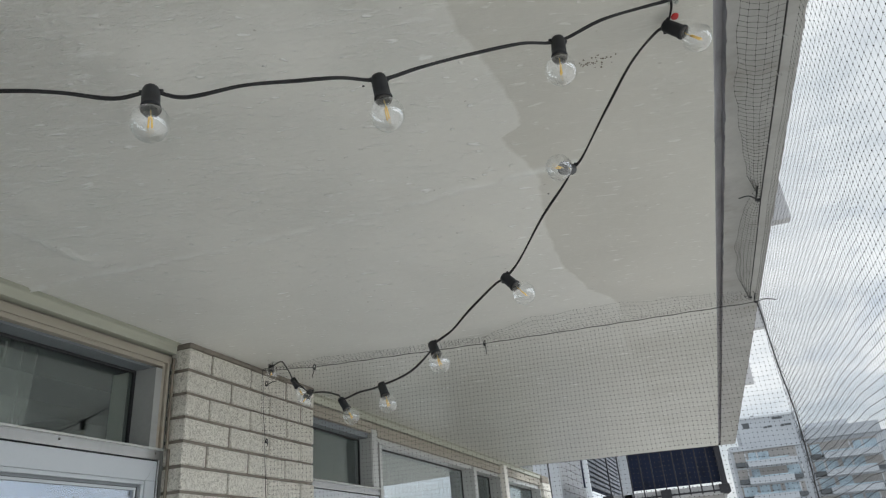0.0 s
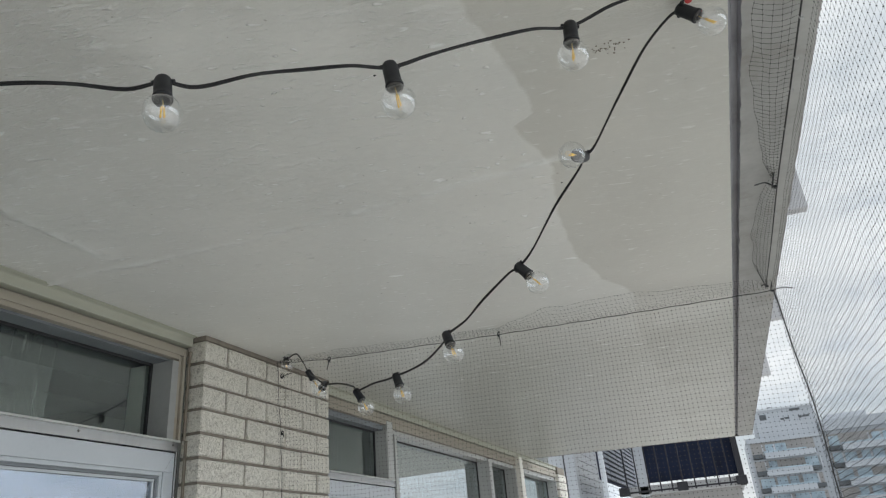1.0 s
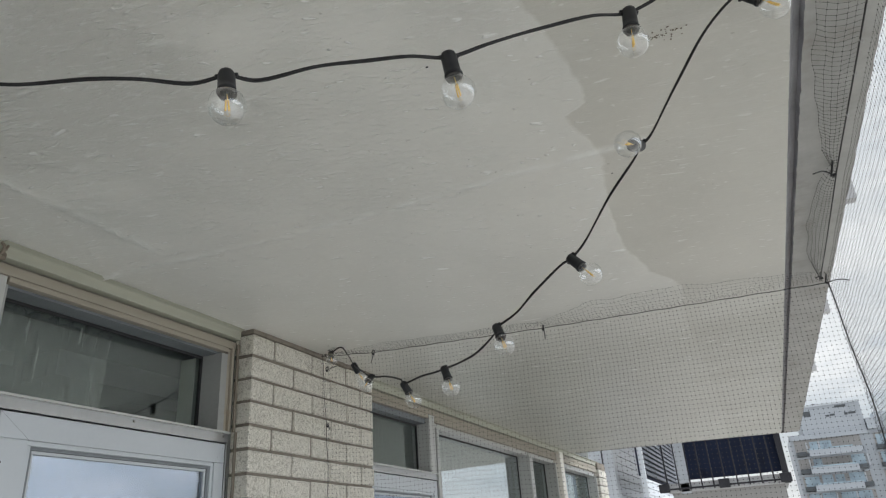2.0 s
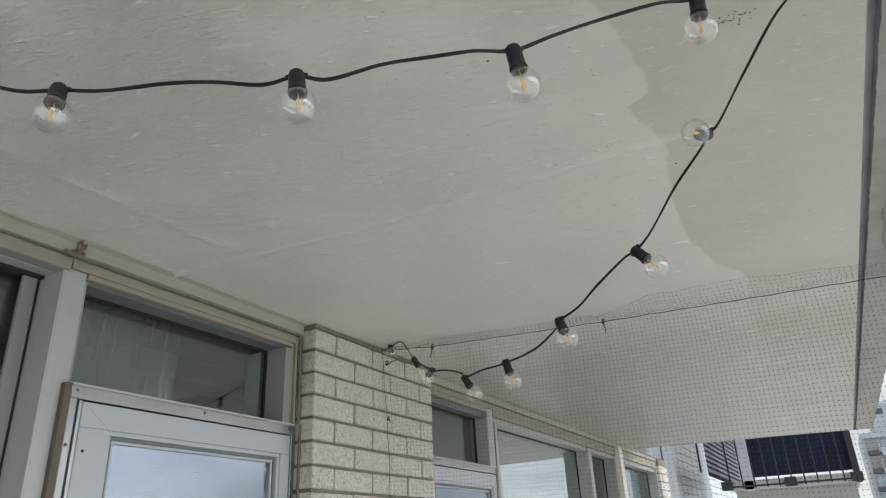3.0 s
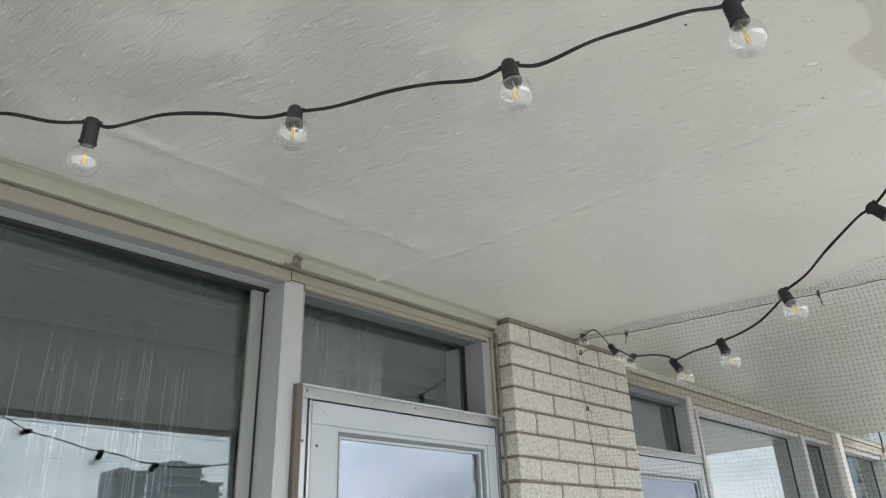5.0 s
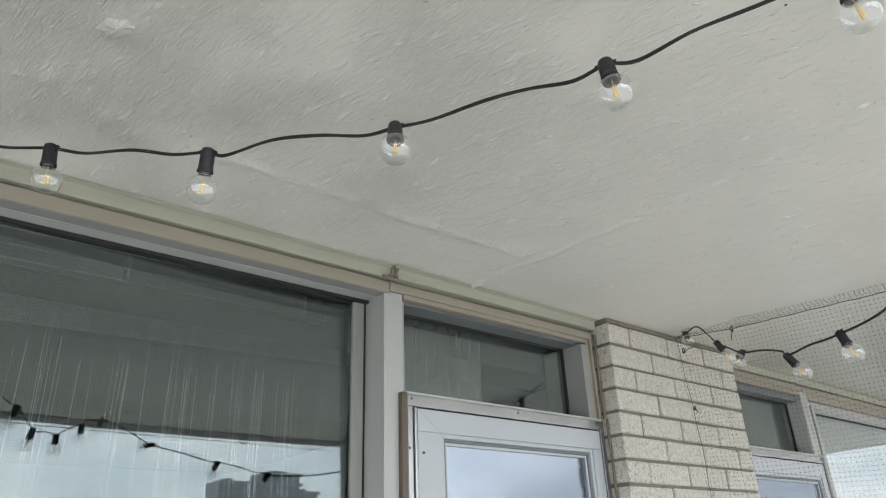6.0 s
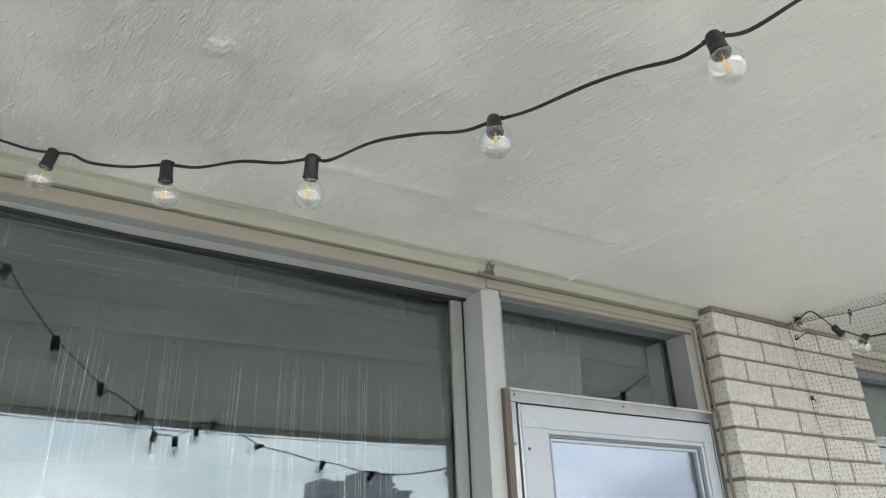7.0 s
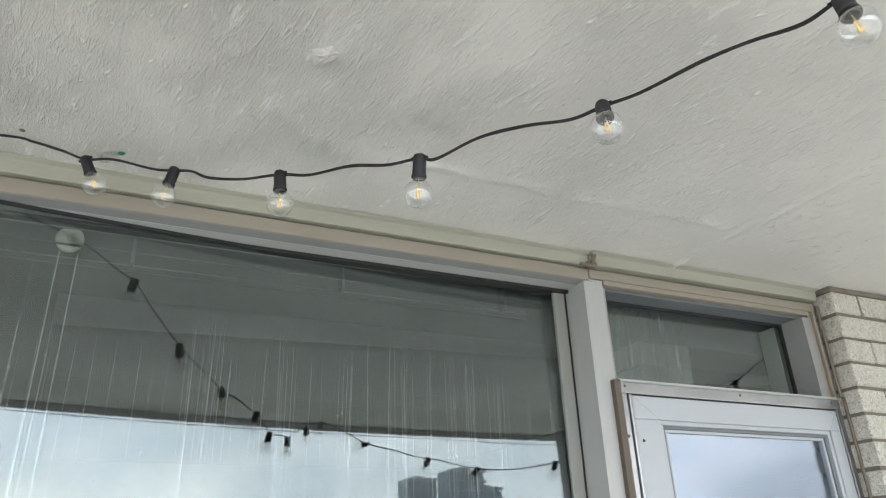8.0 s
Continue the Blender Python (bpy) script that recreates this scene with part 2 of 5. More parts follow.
M_BEAD = mat("glazing_bead", (0.27, 0.275, 0.262), 0.5, 0, 0.12, 5, 60, 0.1, 0.001, stretch_xyz=(1, 1, 0.2))
# head undersides darker than M_ALU: their shade is in the colour; also seals, rails
M_GREY = mat("grey_and_shade", (0.15, 0.165, 0.18), 0.5, 0, 0.10, 4, 60, 0.1, 0.001)
# shade of the soffit strip and transom jambs, put into the grey
M_SHADE_GREY = mat("shade_grey", (0.27, 0.275, 0.27), 0.5, 0, 0.10, 4, 60, 0.1, 0.001, stretch_xyz=(1, 0.12, 1))
M_ALU = mat("painted_aluminium", (0.41, 0.418, 0.41), 0.38, 0, 0.05, 4, 90, 0.06, 0.001, stretch_xyz=(1, 1, 0.2))
M_VINYL = mat("door_vinyl", (0.44, 0.472, 0.505), 0.35, 0, 0.04, 3, 90, 0.05, 0.001)
M_BARE = mat("bare_aluminium", (0.38, 0.385, 0.39), 0.24, 0.65, 0.10, 5, 80, 0.1, 0.001, stretch_xyz=(1, 1, 0.2))
M_WOODEDGE = mat("brown_edge", (0.105, 0.086, 0.068), 0.6, 0, 0.25, 6, 60, 0.4, 0.002, stretch_xyz=(1, 1, 0.2))
M_CAULK = mat("aged_caulk", (0.165, 0.14, 0.11), 0.6, 0, 0.25, 14, 60, 0.6, 0.003)
M_GASKET = mat("black_gasket", (0.015, 0.015, 0.017), 0.6, 0, 0.1, 8, 60, 0.1)
M_SCREW = mat("dull_screw", (0.07, 0.066, 0.06), 0.5, 0.2, 0.1, 20, 80, 0.1)
M_PANE = glass_mat("window_glass", 0.106, 0.80, (0.885, 0.92, 0.895), 0.0, (0.89, 0.97, 1.0))
M_MIRRORPANE = glass_mat("coated_glass", 0.42, 0.6, (0.88, 0.92, 0.90), 0.0, (0.92, 0.97, 1.0))
M_DOORPANE = glass_mat("door_glass", 0.17, 0.60, (0.88, 0.92, 0.97), 0.0, (0.82, 0.89, 1.0))
M_GLOBE = glass_mat("globe_glass", 0.16, 0.85, (0.98, 0.985, 0.985))
M_BLACK = mat("black_plastic", (0.010, 0.011, 0.014), 0.5, 0, 0.2, 12, 120, 0.2, 0.001)
M_CORD = mat("black_cord", (0.008, 0.008, 0.010), 0.5, 0, 0.2, 12, 120, 0.2, 0.001)
M_CAP = mat("bulb_cap", (0.13, 0.125, 0.12), 0.4, 0.7, 0.1, 30, 100, 0.1)
M_LED = mat("yellow_led", (0.92, 0.58, 0.06), 0.5, 0, 0.05, 40, 100, 0.0)
M_STEM = mat("white_stem", (0.80, 0.78, 0.72), 0.4, 0, 0.05, 40, 100, 0.0)
M_NET = mat("net_cord", (0.018, 0.018, 0.018), 0.6, 0, 0.2, 30, 90, 0.0)
M_RING = mat("white_ring", (0.40, 0.40, 0.39), 0.4, 0, 0.05, 30, 90, 0.0)
M_HOOK = glass_mat("clear_hook", 0.10, 0.6, (0.93, 0.95, 0.95), 0.15)
M_RED = mat("red_tab", (0.50, 0.02, 0.02), 0.5, 0, 0.1, 30, 90, 0.0)
M_GREEN = mat("green_tab", (0.02, 0.17, 0.11), 0.5, 0, 0.1, 30, 90, 0.0)
M_FLOOR = mat("balcony_concrete", (0.25, 0.247, 0.235), 0.85, 0, 0.15, 3, 60, 0.4, 0.004)
M_GROUND = mat("city_ground", (0.45, 0.445, 0.43), 0.9, 0, 0.3, 0.02, 0.4, 0.0)
# the dimness of the unlit rooms is put into this dark wall colour
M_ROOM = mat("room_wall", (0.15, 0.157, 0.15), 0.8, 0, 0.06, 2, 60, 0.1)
M_ROOMFLOOR = mat("room_floor", (0.20, 0.13, 0.08), 0.5, 0, 0.2, 3, 30, 0.1, stretch_xyz=(1, 8, 1))
M_UNSEEN_FLOOR = mat("dark_unseen_floor", (0.09, 0.06, 0.04), 0.6, 0, 0.2, 3, 30, 0.2, stretch_xyz=(1, 8, 1))
# beam colour lowered as well, so its lit front stays dim behind the glass
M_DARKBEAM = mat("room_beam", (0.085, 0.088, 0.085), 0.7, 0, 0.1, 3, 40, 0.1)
M_CURTAIN = mat("sheer_curtain", (0.72, 0.72, 0.69), 0.9, 0, 0.1, 6, 60, 0.2)
M_THREAD = mat("silver_thread", (0.78, 0.79, 0.80), 0.35, 0.1, 0.1, 40, 90, 0.0)
M_WHITEWALL = mat("white_render", (0.50, 0.53, 0.57), 0.7, 0, 0.06, 0.6, 8, 0.1, 0.01)
M_TOWERWALL = mat("tower_concrete", (0.37, 0.40, 0.44), 0.8, 0, 0.08, 0.15, 2, 0.1, 0.02)
M_TOWERDARK = mat("tower_dark", (0.07, 0.08, 0.09), 0.5, 0, 0.2, 0.3, 2, 0.0)
M_TOWERGLASS = mat("tower_glass", (0.33, 0.42, 0.49), 0.2, 0, 0.25, 0.35, 3, 0.0)
M_TAN = mat("tower_tan", (0.30, 0.295, 0.29), 0.8, 0, 0.1, 0.2, 2, 0.0)
M_NAVY = mat("navy_screen", (0.004, 0.009, 0.030), 0.9, 0, 0.3, 3, 60, 0.2)
M_RAIL = mat("dark_rail", (0.02, 0.02, 0.026), 0.5, 0.2, 0.2, 4, 40, 0.1)
M_LOUVER = mat("grey_louvre", (0.09, 0.10, 0.12), 0.6, 0, 0.2, 4, 40, 0.1)
M_GREYSLAB = mat("grey_slab", (0.42, 0.42, 0.43), 0.85, 0, 0.12, 1.5, 20, 0.2, 0.01)
M_REFTOWER = mat("far_tower", (0.50, 0.55, 0.60), 0.5, 0, 0.2, 0.1, 1, 0.0)
M_REFBAND = mat("far_tower_band", (0.62, 0.65, 0.68), 0.7, 0, 0.1, 0.1, 1, 0.0)

# ---- mesh helpers ----


def box(bm, x0, x1, y0, y1, z0, z1, bevel=0.0, mi=0):
    vs = [bm.verts.new((x, y, z)) for x in (x0, x1) for y in (y0, y1) for z in (z0, z1)]
    quads = [(0, 1, 3, 2), (4, 6, 7, 5), (0, 4, 5, 1), (2, 3, 7, 6), (0, 2, 6, 4), (1, 5, 7, 3)]
    fs = [bm.faces.new([vs[i] for i in q]) for q in quads]
    for f in fs:
        f.material_index = mi
    if bevel:
        es = list({e for f in fs for e in f.edges})
        bmesh.ops.bevel(bm, geom=es, offset=bevel, segments=2, affect="EDGES", profile=0.6)
    return bm


def prism(bm, pts, axis, a, b):
    """A closed outline of (u, v) pairs pushed from a to b along axis 'x' (u=y, v=z) or 'y' (u=x, v=z)."""
    def at(u, v, w):
        return (w, u, v) if axis == "x" else (u, w, v)
    lo = [bm.verts.new(at(u, v, a)) for u, v in pts]
    hi = [bm.verts.new(at(u, v, b)) for u, v in pts]
    n = len(pts)
    bm.faces.new(lo)
    bm.faces.new(hi[::-1])
    for i in range(n):
        bm.faces.new((lo[i], hi[i], hi[(i + 1) % n], lo[(i + 1) % n]))
    bmesh.ops.recalc_face_normals(bm, faces=bm.faces[:])
    return bm


def tube(bm, pts, r, sides=8, closed=False):
    """A round cord through the points."""
    pts = [Vector(p) for p in pts]
    rings = []
    side = None
    for i, p in enumerate(pts):
        d = (pts[min(i + 1, len(pts) - 1)] - pts[max(i - 1, 0)]).normalized()
        if side is None:
            side = d.orthogonal().normalized()
        else:
            side = (side - d * side.dot(d)).normalized()
        up = d.cross(side)
        rings.append([bm.verts.new(p + (side * math.cos(a) + up * math.sin(a)) * r) for a in [2 * math.pi * k / sides for k in range(sides)]])
    for a, b in zip(rings, rings[1:]):
        for k in range(sides):
            bm.faces.new((a[k], a[(k + 1) % sides], b[(k + 1) % sides], b[k]))
    bm.faces.new(rings[0][::-1])
    bm.faces.new(rings[-1])
    return bm


def spline(pts, steps=8):
    """Catmull-Rom points through pts."""
    pts = [Vector(p) for p in pts]
    ext = [pts[0] * 2 - pts[1]] + pts + [pts[-1] * 2 - pts[-2]]
    out = []
    for i in range(1, len(ext) - 2):
        a, b, c, d = ext[i - 1:i + 3]
        for k in range(steps):
            t = k / steps
            out.append(0.5 * (2 * b + (c - a) * t + (2 * a - 5 * b + 4 * c - d) * t * t + (3 * b - a - 3 * c + d) * t ** 3))
    out.append(pts[-1])
    return out


def lathe(bm, prof, segs=20):
    """A turned shape: (radius, height) pairs along z."""
    rings = []
    for r, z in prof:
        rings.append([bm.verts.new((r * math.cos(a), r * math.sin(a), z)) for a in [2 * math.pi * k / segs for k in range(segs)]] if r > 1e-6 else [bm.verts.new((0, 0, z))])
    for a, b in zip(rings, rings[1:]):
        for k in range(segs):
            q = [a[k % len(a)], a[(k + 1) % len(a)], b[(k + 1) % len(b)], b[k % len(b)]]
            q = list(dict.fromkeys(q))
            if len(q) > 2:
                bm.faces.new(q)
    bmesh.ops.recalc_face_normals(bm, faces=bm.faces[:])
    return bm


def finish(name, bm, *materials, smooth=False):
    me = bpy.data.meshes.new(name)
    bm.to_mesh(me)
    bm.free()
    for m in materials:
        me.materials.append(m)
    if smooth:
        for p in me.polygons:
            p.use_smooth = True
    return me


def part(name, bm, material, parent, label="", smooth=False):
    ob = new(name, finish(name, bm, *(material if isinstance(material, tuple) else (material,)), smooth=smooth))
    ob.parent = parent
    if label:
        tagged(ob, label)
    return ob


def thing(name, label, category, group="", kind="", at=(0, 0, 0)):
    ob = new(name)
    ob.location = at
    ob.empty_display_size = 0.05
    return tagged(ob, label, category, group, kind)


def solid(name, bm, material, label, category="", group="", kind="structure", smooth=False):
    ob = new(name, finish(name, bm, *(material if isinstance(material, tuple) else (material,)), smooth=smooth))
    return tagged(ob, label, category, group, kind)


def B(*a, **k):
    return box(bmesh.new(), *a, **k)


# ---- balcony slab overhead ----
CEIL = 2.5
EDGE = 2.12
BUMPS = [(0.607, -0.045, 0.035, 0.05, 0.002), (0.335, -0.15, 0.05, 0.018, 0.0022), (0.385, -0.10, 0.055, 0.012, 0.0025), (0.36, -0.21, 0.06, 0.012, 0.002), (0.30, 0.02, 0.05, 0.012, 0.002), (0.045, 1.285, 0.045, 0.010, 0.007)]


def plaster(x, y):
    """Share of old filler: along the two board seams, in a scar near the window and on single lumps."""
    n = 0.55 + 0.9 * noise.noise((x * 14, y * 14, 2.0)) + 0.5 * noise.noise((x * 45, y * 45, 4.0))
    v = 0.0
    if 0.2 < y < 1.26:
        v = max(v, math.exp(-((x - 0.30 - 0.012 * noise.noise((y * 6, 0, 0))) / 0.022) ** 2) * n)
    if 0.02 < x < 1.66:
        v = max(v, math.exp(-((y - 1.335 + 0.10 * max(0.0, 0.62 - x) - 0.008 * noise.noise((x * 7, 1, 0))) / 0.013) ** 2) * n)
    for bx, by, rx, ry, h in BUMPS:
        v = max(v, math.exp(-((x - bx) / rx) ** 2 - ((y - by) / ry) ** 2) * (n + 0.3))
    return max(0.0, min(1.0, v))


def far_end(x):
    return 7.02 + 0.165 * (x + 0.15)


def ceiling_z(x, y):
    level = max(0.0, min(1.0, (1.945 - x) / 0.2))
    z = CEIL - 0.0005 + level * (0.004 * noise.noise((x * 1.7, y * 1.7, 3.0)) + 0.0018 * noise.noise((x * 7, y * 7, 8.0)))
    z -= 0.0045 * plaster(x, y)
    for bx, by, rx, ry, h in BUMPS:
        q = ((x - bx) / rx) ** 2 + ((y - by) / ry) ** 2
        if q < 6:
            z -= h * math.exp(-q) * (0.8 + 0.7 * noise.noise((x * 40, y * 40, 1.0)))
    return z


bm = bmesh.new()
xs = [-0.16 + (1.945 + 0.16) * i / 190 for i in range(191)]
ys0 = [-3.0 + 2.2 * i / 20 for i in range(20)] + [-0.8 + 3.6 * i / 330 for i in range(330)] + [2.8 + (7.0 - 2.8) * i / 80 for i in range(81)]
grid = [[bm.verts.new((x, y if y < 2.8 else 2.8 + (y - 2.8) * (far_end(x) - 2.8) / 4.2, ceiling_z(x, y))) for x in xs] for y in ys0]
for a, b in zip(grid, grid[1:]):
    for i in range(len(xs) - 1):
        bm.faces.new((a[i], b[i], b[i + 1], a[i + 1]))
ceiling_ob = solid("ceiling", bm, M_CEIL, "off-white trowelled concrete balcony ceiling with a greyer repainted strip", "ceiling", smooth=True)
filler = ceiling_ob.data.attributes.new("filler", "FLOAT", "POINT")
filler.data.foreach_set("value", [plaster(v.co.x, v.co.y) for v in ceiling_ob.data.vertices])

# one thick dab of plaster left by the trowel
bm = bmesh.new()
bmesh.ops.create_icosphere(bm, subdivisions=4, radius=1.0)
for v in bm.verts:
    c = v.co.copy()
    k = 1.0 + 0.35 * noise.noise((c.x * 1.6, c.y * 1.6, 5.0)) + 0.22 * noise.noise((c.x * 4.5, c.y * 2.2, 9.0))
    v.co = (c.x * 0.034 * k, c.y * 0.021 * k + c.x * 0.004, c.z * 0.0125 * k + 0.0035 * noise.noise((c.x * 4, c.y * 1.5, 2.0)))
for f in bm.faces:
    f.smooth = True
dab = solid("plaster_dab", bm, M_CEIL, "thick dab of plaster painted over with the ceiling", "plaster")
dab.location = (0.592, -0.042, CEIL - 0.002)
dab.rotation_euler = (0, 0, radians(24))

bm = bmesh.new()
# groove and outer band as one profile swept along the balcony, with a slightly broken arris
profile = [(1.944, 2.4995), (1.968, 2.4996), (1.9705, 2.504), (1.977, 2.517), (1.989, 2.519), (1.991, 2.4985), (2.02, 2.4985), (2.07, 2.499), (2.122, 2.4985), (2.129, 2.506), (2.131, 2.70)]
rows = []
for k in range(901):
    y = -3.0 + (far_end(2.05) + 3.0) * k / 900
    row = []
    for j, (x, z) in enumerate(profile):
        n1 = noise.noise((x * 3, y * 23.0, j * 0.7))
        n2 = noise.noise((x * 3, y * 57.0, j * 1.3))
        amp = {5: 0.0022, 8: 0.0022, 9: 0.0022}.get(j, 0.0006)
        row.append(bm.verts.new((x + amp * (n1 + n2), y, z + amp * 0.8 * n2)))
    rows.append(row)
for a, b in zip(rows, rows[1:]):
    for j in range(len(profile) - 1):
        f = bm.faces.new((a[j], b[j], b[j + 1], a[j + 1]))
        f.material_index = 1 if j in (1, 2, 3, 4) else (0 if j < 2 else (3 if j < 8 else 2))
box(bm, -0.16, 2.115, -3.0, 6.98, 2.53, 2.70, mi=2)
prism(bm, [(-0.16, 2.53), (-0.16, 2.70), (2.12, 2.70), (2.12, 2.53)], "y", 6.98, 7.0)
solid("slab_edge", bm, (M_CEIL, M_GROOVE_SHADE, M_SLAB, M_BAND), "painted concrete slab edge with a drip groove, its shade put into the colour", "slab")
bm = bmesh.new()
v = [bm.verts.new(p) for p in ((-0.16, far_end(-0.16), 2.497), (2.12, far_end(2.05), 2.497), (2.12, far_end(2.05), 2.70), (-0.16, far_end(-0.16), 2.70), (-0.16, 6.9, 2.70), (2.12, 6.9, 2.70))]
bm.faces.new((v[0], v[1], v[2], v[3]))
bm.faces.new((v[3], v[2], v[5], v[4]))
solid("slab_end", bm, M_SLAB, "rough concrete end of the balcony slab", "slab")

# ---- floor, room and facade walls ----
solid("floor", B(-0.2, 2.12, -3.0, 2.6, -0.18, 0.0), M_FLOOR, "bare grey concrete balcony floor", "floor")
# unseen floor, added dark so that less light bounces to the far ceiling
solid("floor_neighbour", B(-0.2, 2.12, 2.6, 8.5, -0.18, 0.0), M_UNSEEN_FLOOR, "unseen dark floor added to cut bounce on the far ceiling", "floor")
solid("ground", B(-900, 900, -900, 900, -26.0, -25.0), M_GROUND, "grey city ground far below", "ground")
solid("wall_sill", B(-0.16, -0.03, -3.0, 0.94, 0.0, 0.42), M_TRIM, "beige panel under the window", "wall")
solid("wall_lower", B(-0.16, -0.03, 3.76, 8.1, 0.0, 0.9), M_TRIM, "beige panel under the neighbouring windows", "wall")
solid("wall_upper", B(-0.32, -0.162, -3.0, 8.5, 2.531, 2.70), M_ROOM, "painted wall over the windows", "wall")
solid("room_ceiling", B(-5.0, -0.165, -3.0, 8.5, 2.5045, 2.53), M_ROOM, "plain room ceiling, coloured dark to keep the room dim", "ceiling")
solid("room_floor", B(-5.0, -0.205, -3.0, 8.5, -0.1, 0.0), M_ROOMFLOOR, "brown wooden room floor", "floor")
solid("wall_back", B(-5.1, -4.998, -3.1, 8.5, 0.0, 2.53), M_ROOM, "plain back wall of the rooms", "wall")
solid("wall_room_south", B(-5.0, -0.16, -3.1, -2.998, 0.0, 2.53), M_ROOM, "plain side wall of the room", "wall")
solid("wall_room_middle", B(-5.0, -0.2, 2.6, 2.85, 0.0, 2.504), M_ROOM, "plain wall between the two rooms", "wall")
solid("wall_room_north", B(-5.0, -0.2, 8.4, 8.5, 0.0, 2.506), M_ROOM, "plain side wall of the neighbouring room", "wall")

# fascia and head trim along the top of the facade: lip, board, shadow groove and beige trim
for y0, y1, tag in ((-3.0, 0.953, "fascia_1"), (0.956, 1.935, "fascia_2"), (2.862, 3.70, "fascia_3"), (3.703, 8.1, "fascia_4")):
    bm = bmesh.new()
    n = max(2, round((y1 - y0) / 0.05))
    proud = 0.011 if tag == "fascia_2" else 0.0
    profile_f = [(-0.16, 2.4985), (0.0185, 2.4985), (0.018, 2.4965), (0.012, 2.4945), (0.002, 2.4925), (0.0, 2.490), (0.0, 2.461), (-0.002, 2.459), (-0.16, 2.459)]
    rows_f = []
    for k in range(n + 1):
        y = y0 + (y1 - y0) * k / n
        rows_f.append([bm.verts.new((x + (proud if x > -0.1 else 0) + (0.0009 * noise.noise((y * 5, j, 1.0)) if x > -0.1 else 0), y, z + (0.0009 * noise.noise((y * 7, j, 6.0)) if 0 < j < 8 else 0))) for j, (x, z) in enumerate(profile_f)])
    for p, q in zip(rows_f, rows_f[1:]):
        for j in range(len(profile_f) - 1):
            bm.faces.new((p[j], q[j], q[j + 1], p[j + 1]))
    bm.faces.new(rows_f[0])
    bm.faces.new(rows_f[-1][::-1])
    bmesh.ops.recalc_face_normals(bm, faces=bm.faces[:])
    solid(tag, bm, M_FASCIA, "pale green painted fascia board against the ceiling", "trim")
    bm = bmesh.new()
    box(bm, -0.16, -0.022, y0, y1, 2.4495, 2.4588)
    box(bm, -0.16, -0.006, y0, y1, 2.4125 if y1 < 0.96 else 2.4205, 2.4495, 0.003)
    solid(tag.replace("fascia", "head_trim"), bm, M_TRIM, "weathered beige window head trim", "trim")
solid("lower_trim_1", B(-0.035, -0.008, 1.009, 1.893, 2.404, 2.4202, 0.003), M_TRIM, "weathered beige lower head trim over the transom", "trim")
solid("lower_trim_2", B(-0.035, -0.008, 2.862, 3.655, 2.396, 2.4202, 0.003), M_TRIM, "weathered beige lower head trim over the neighbouring transom", "trim")
solid("lower_trim_3", B(-0.035, -0.008, 3.742, 8.1, 2.384, 2.4202, 0.003), M_TRIM, "weathered beige lower head trim over the neighbouring windows", "trim")

# ---- window and door builders ----


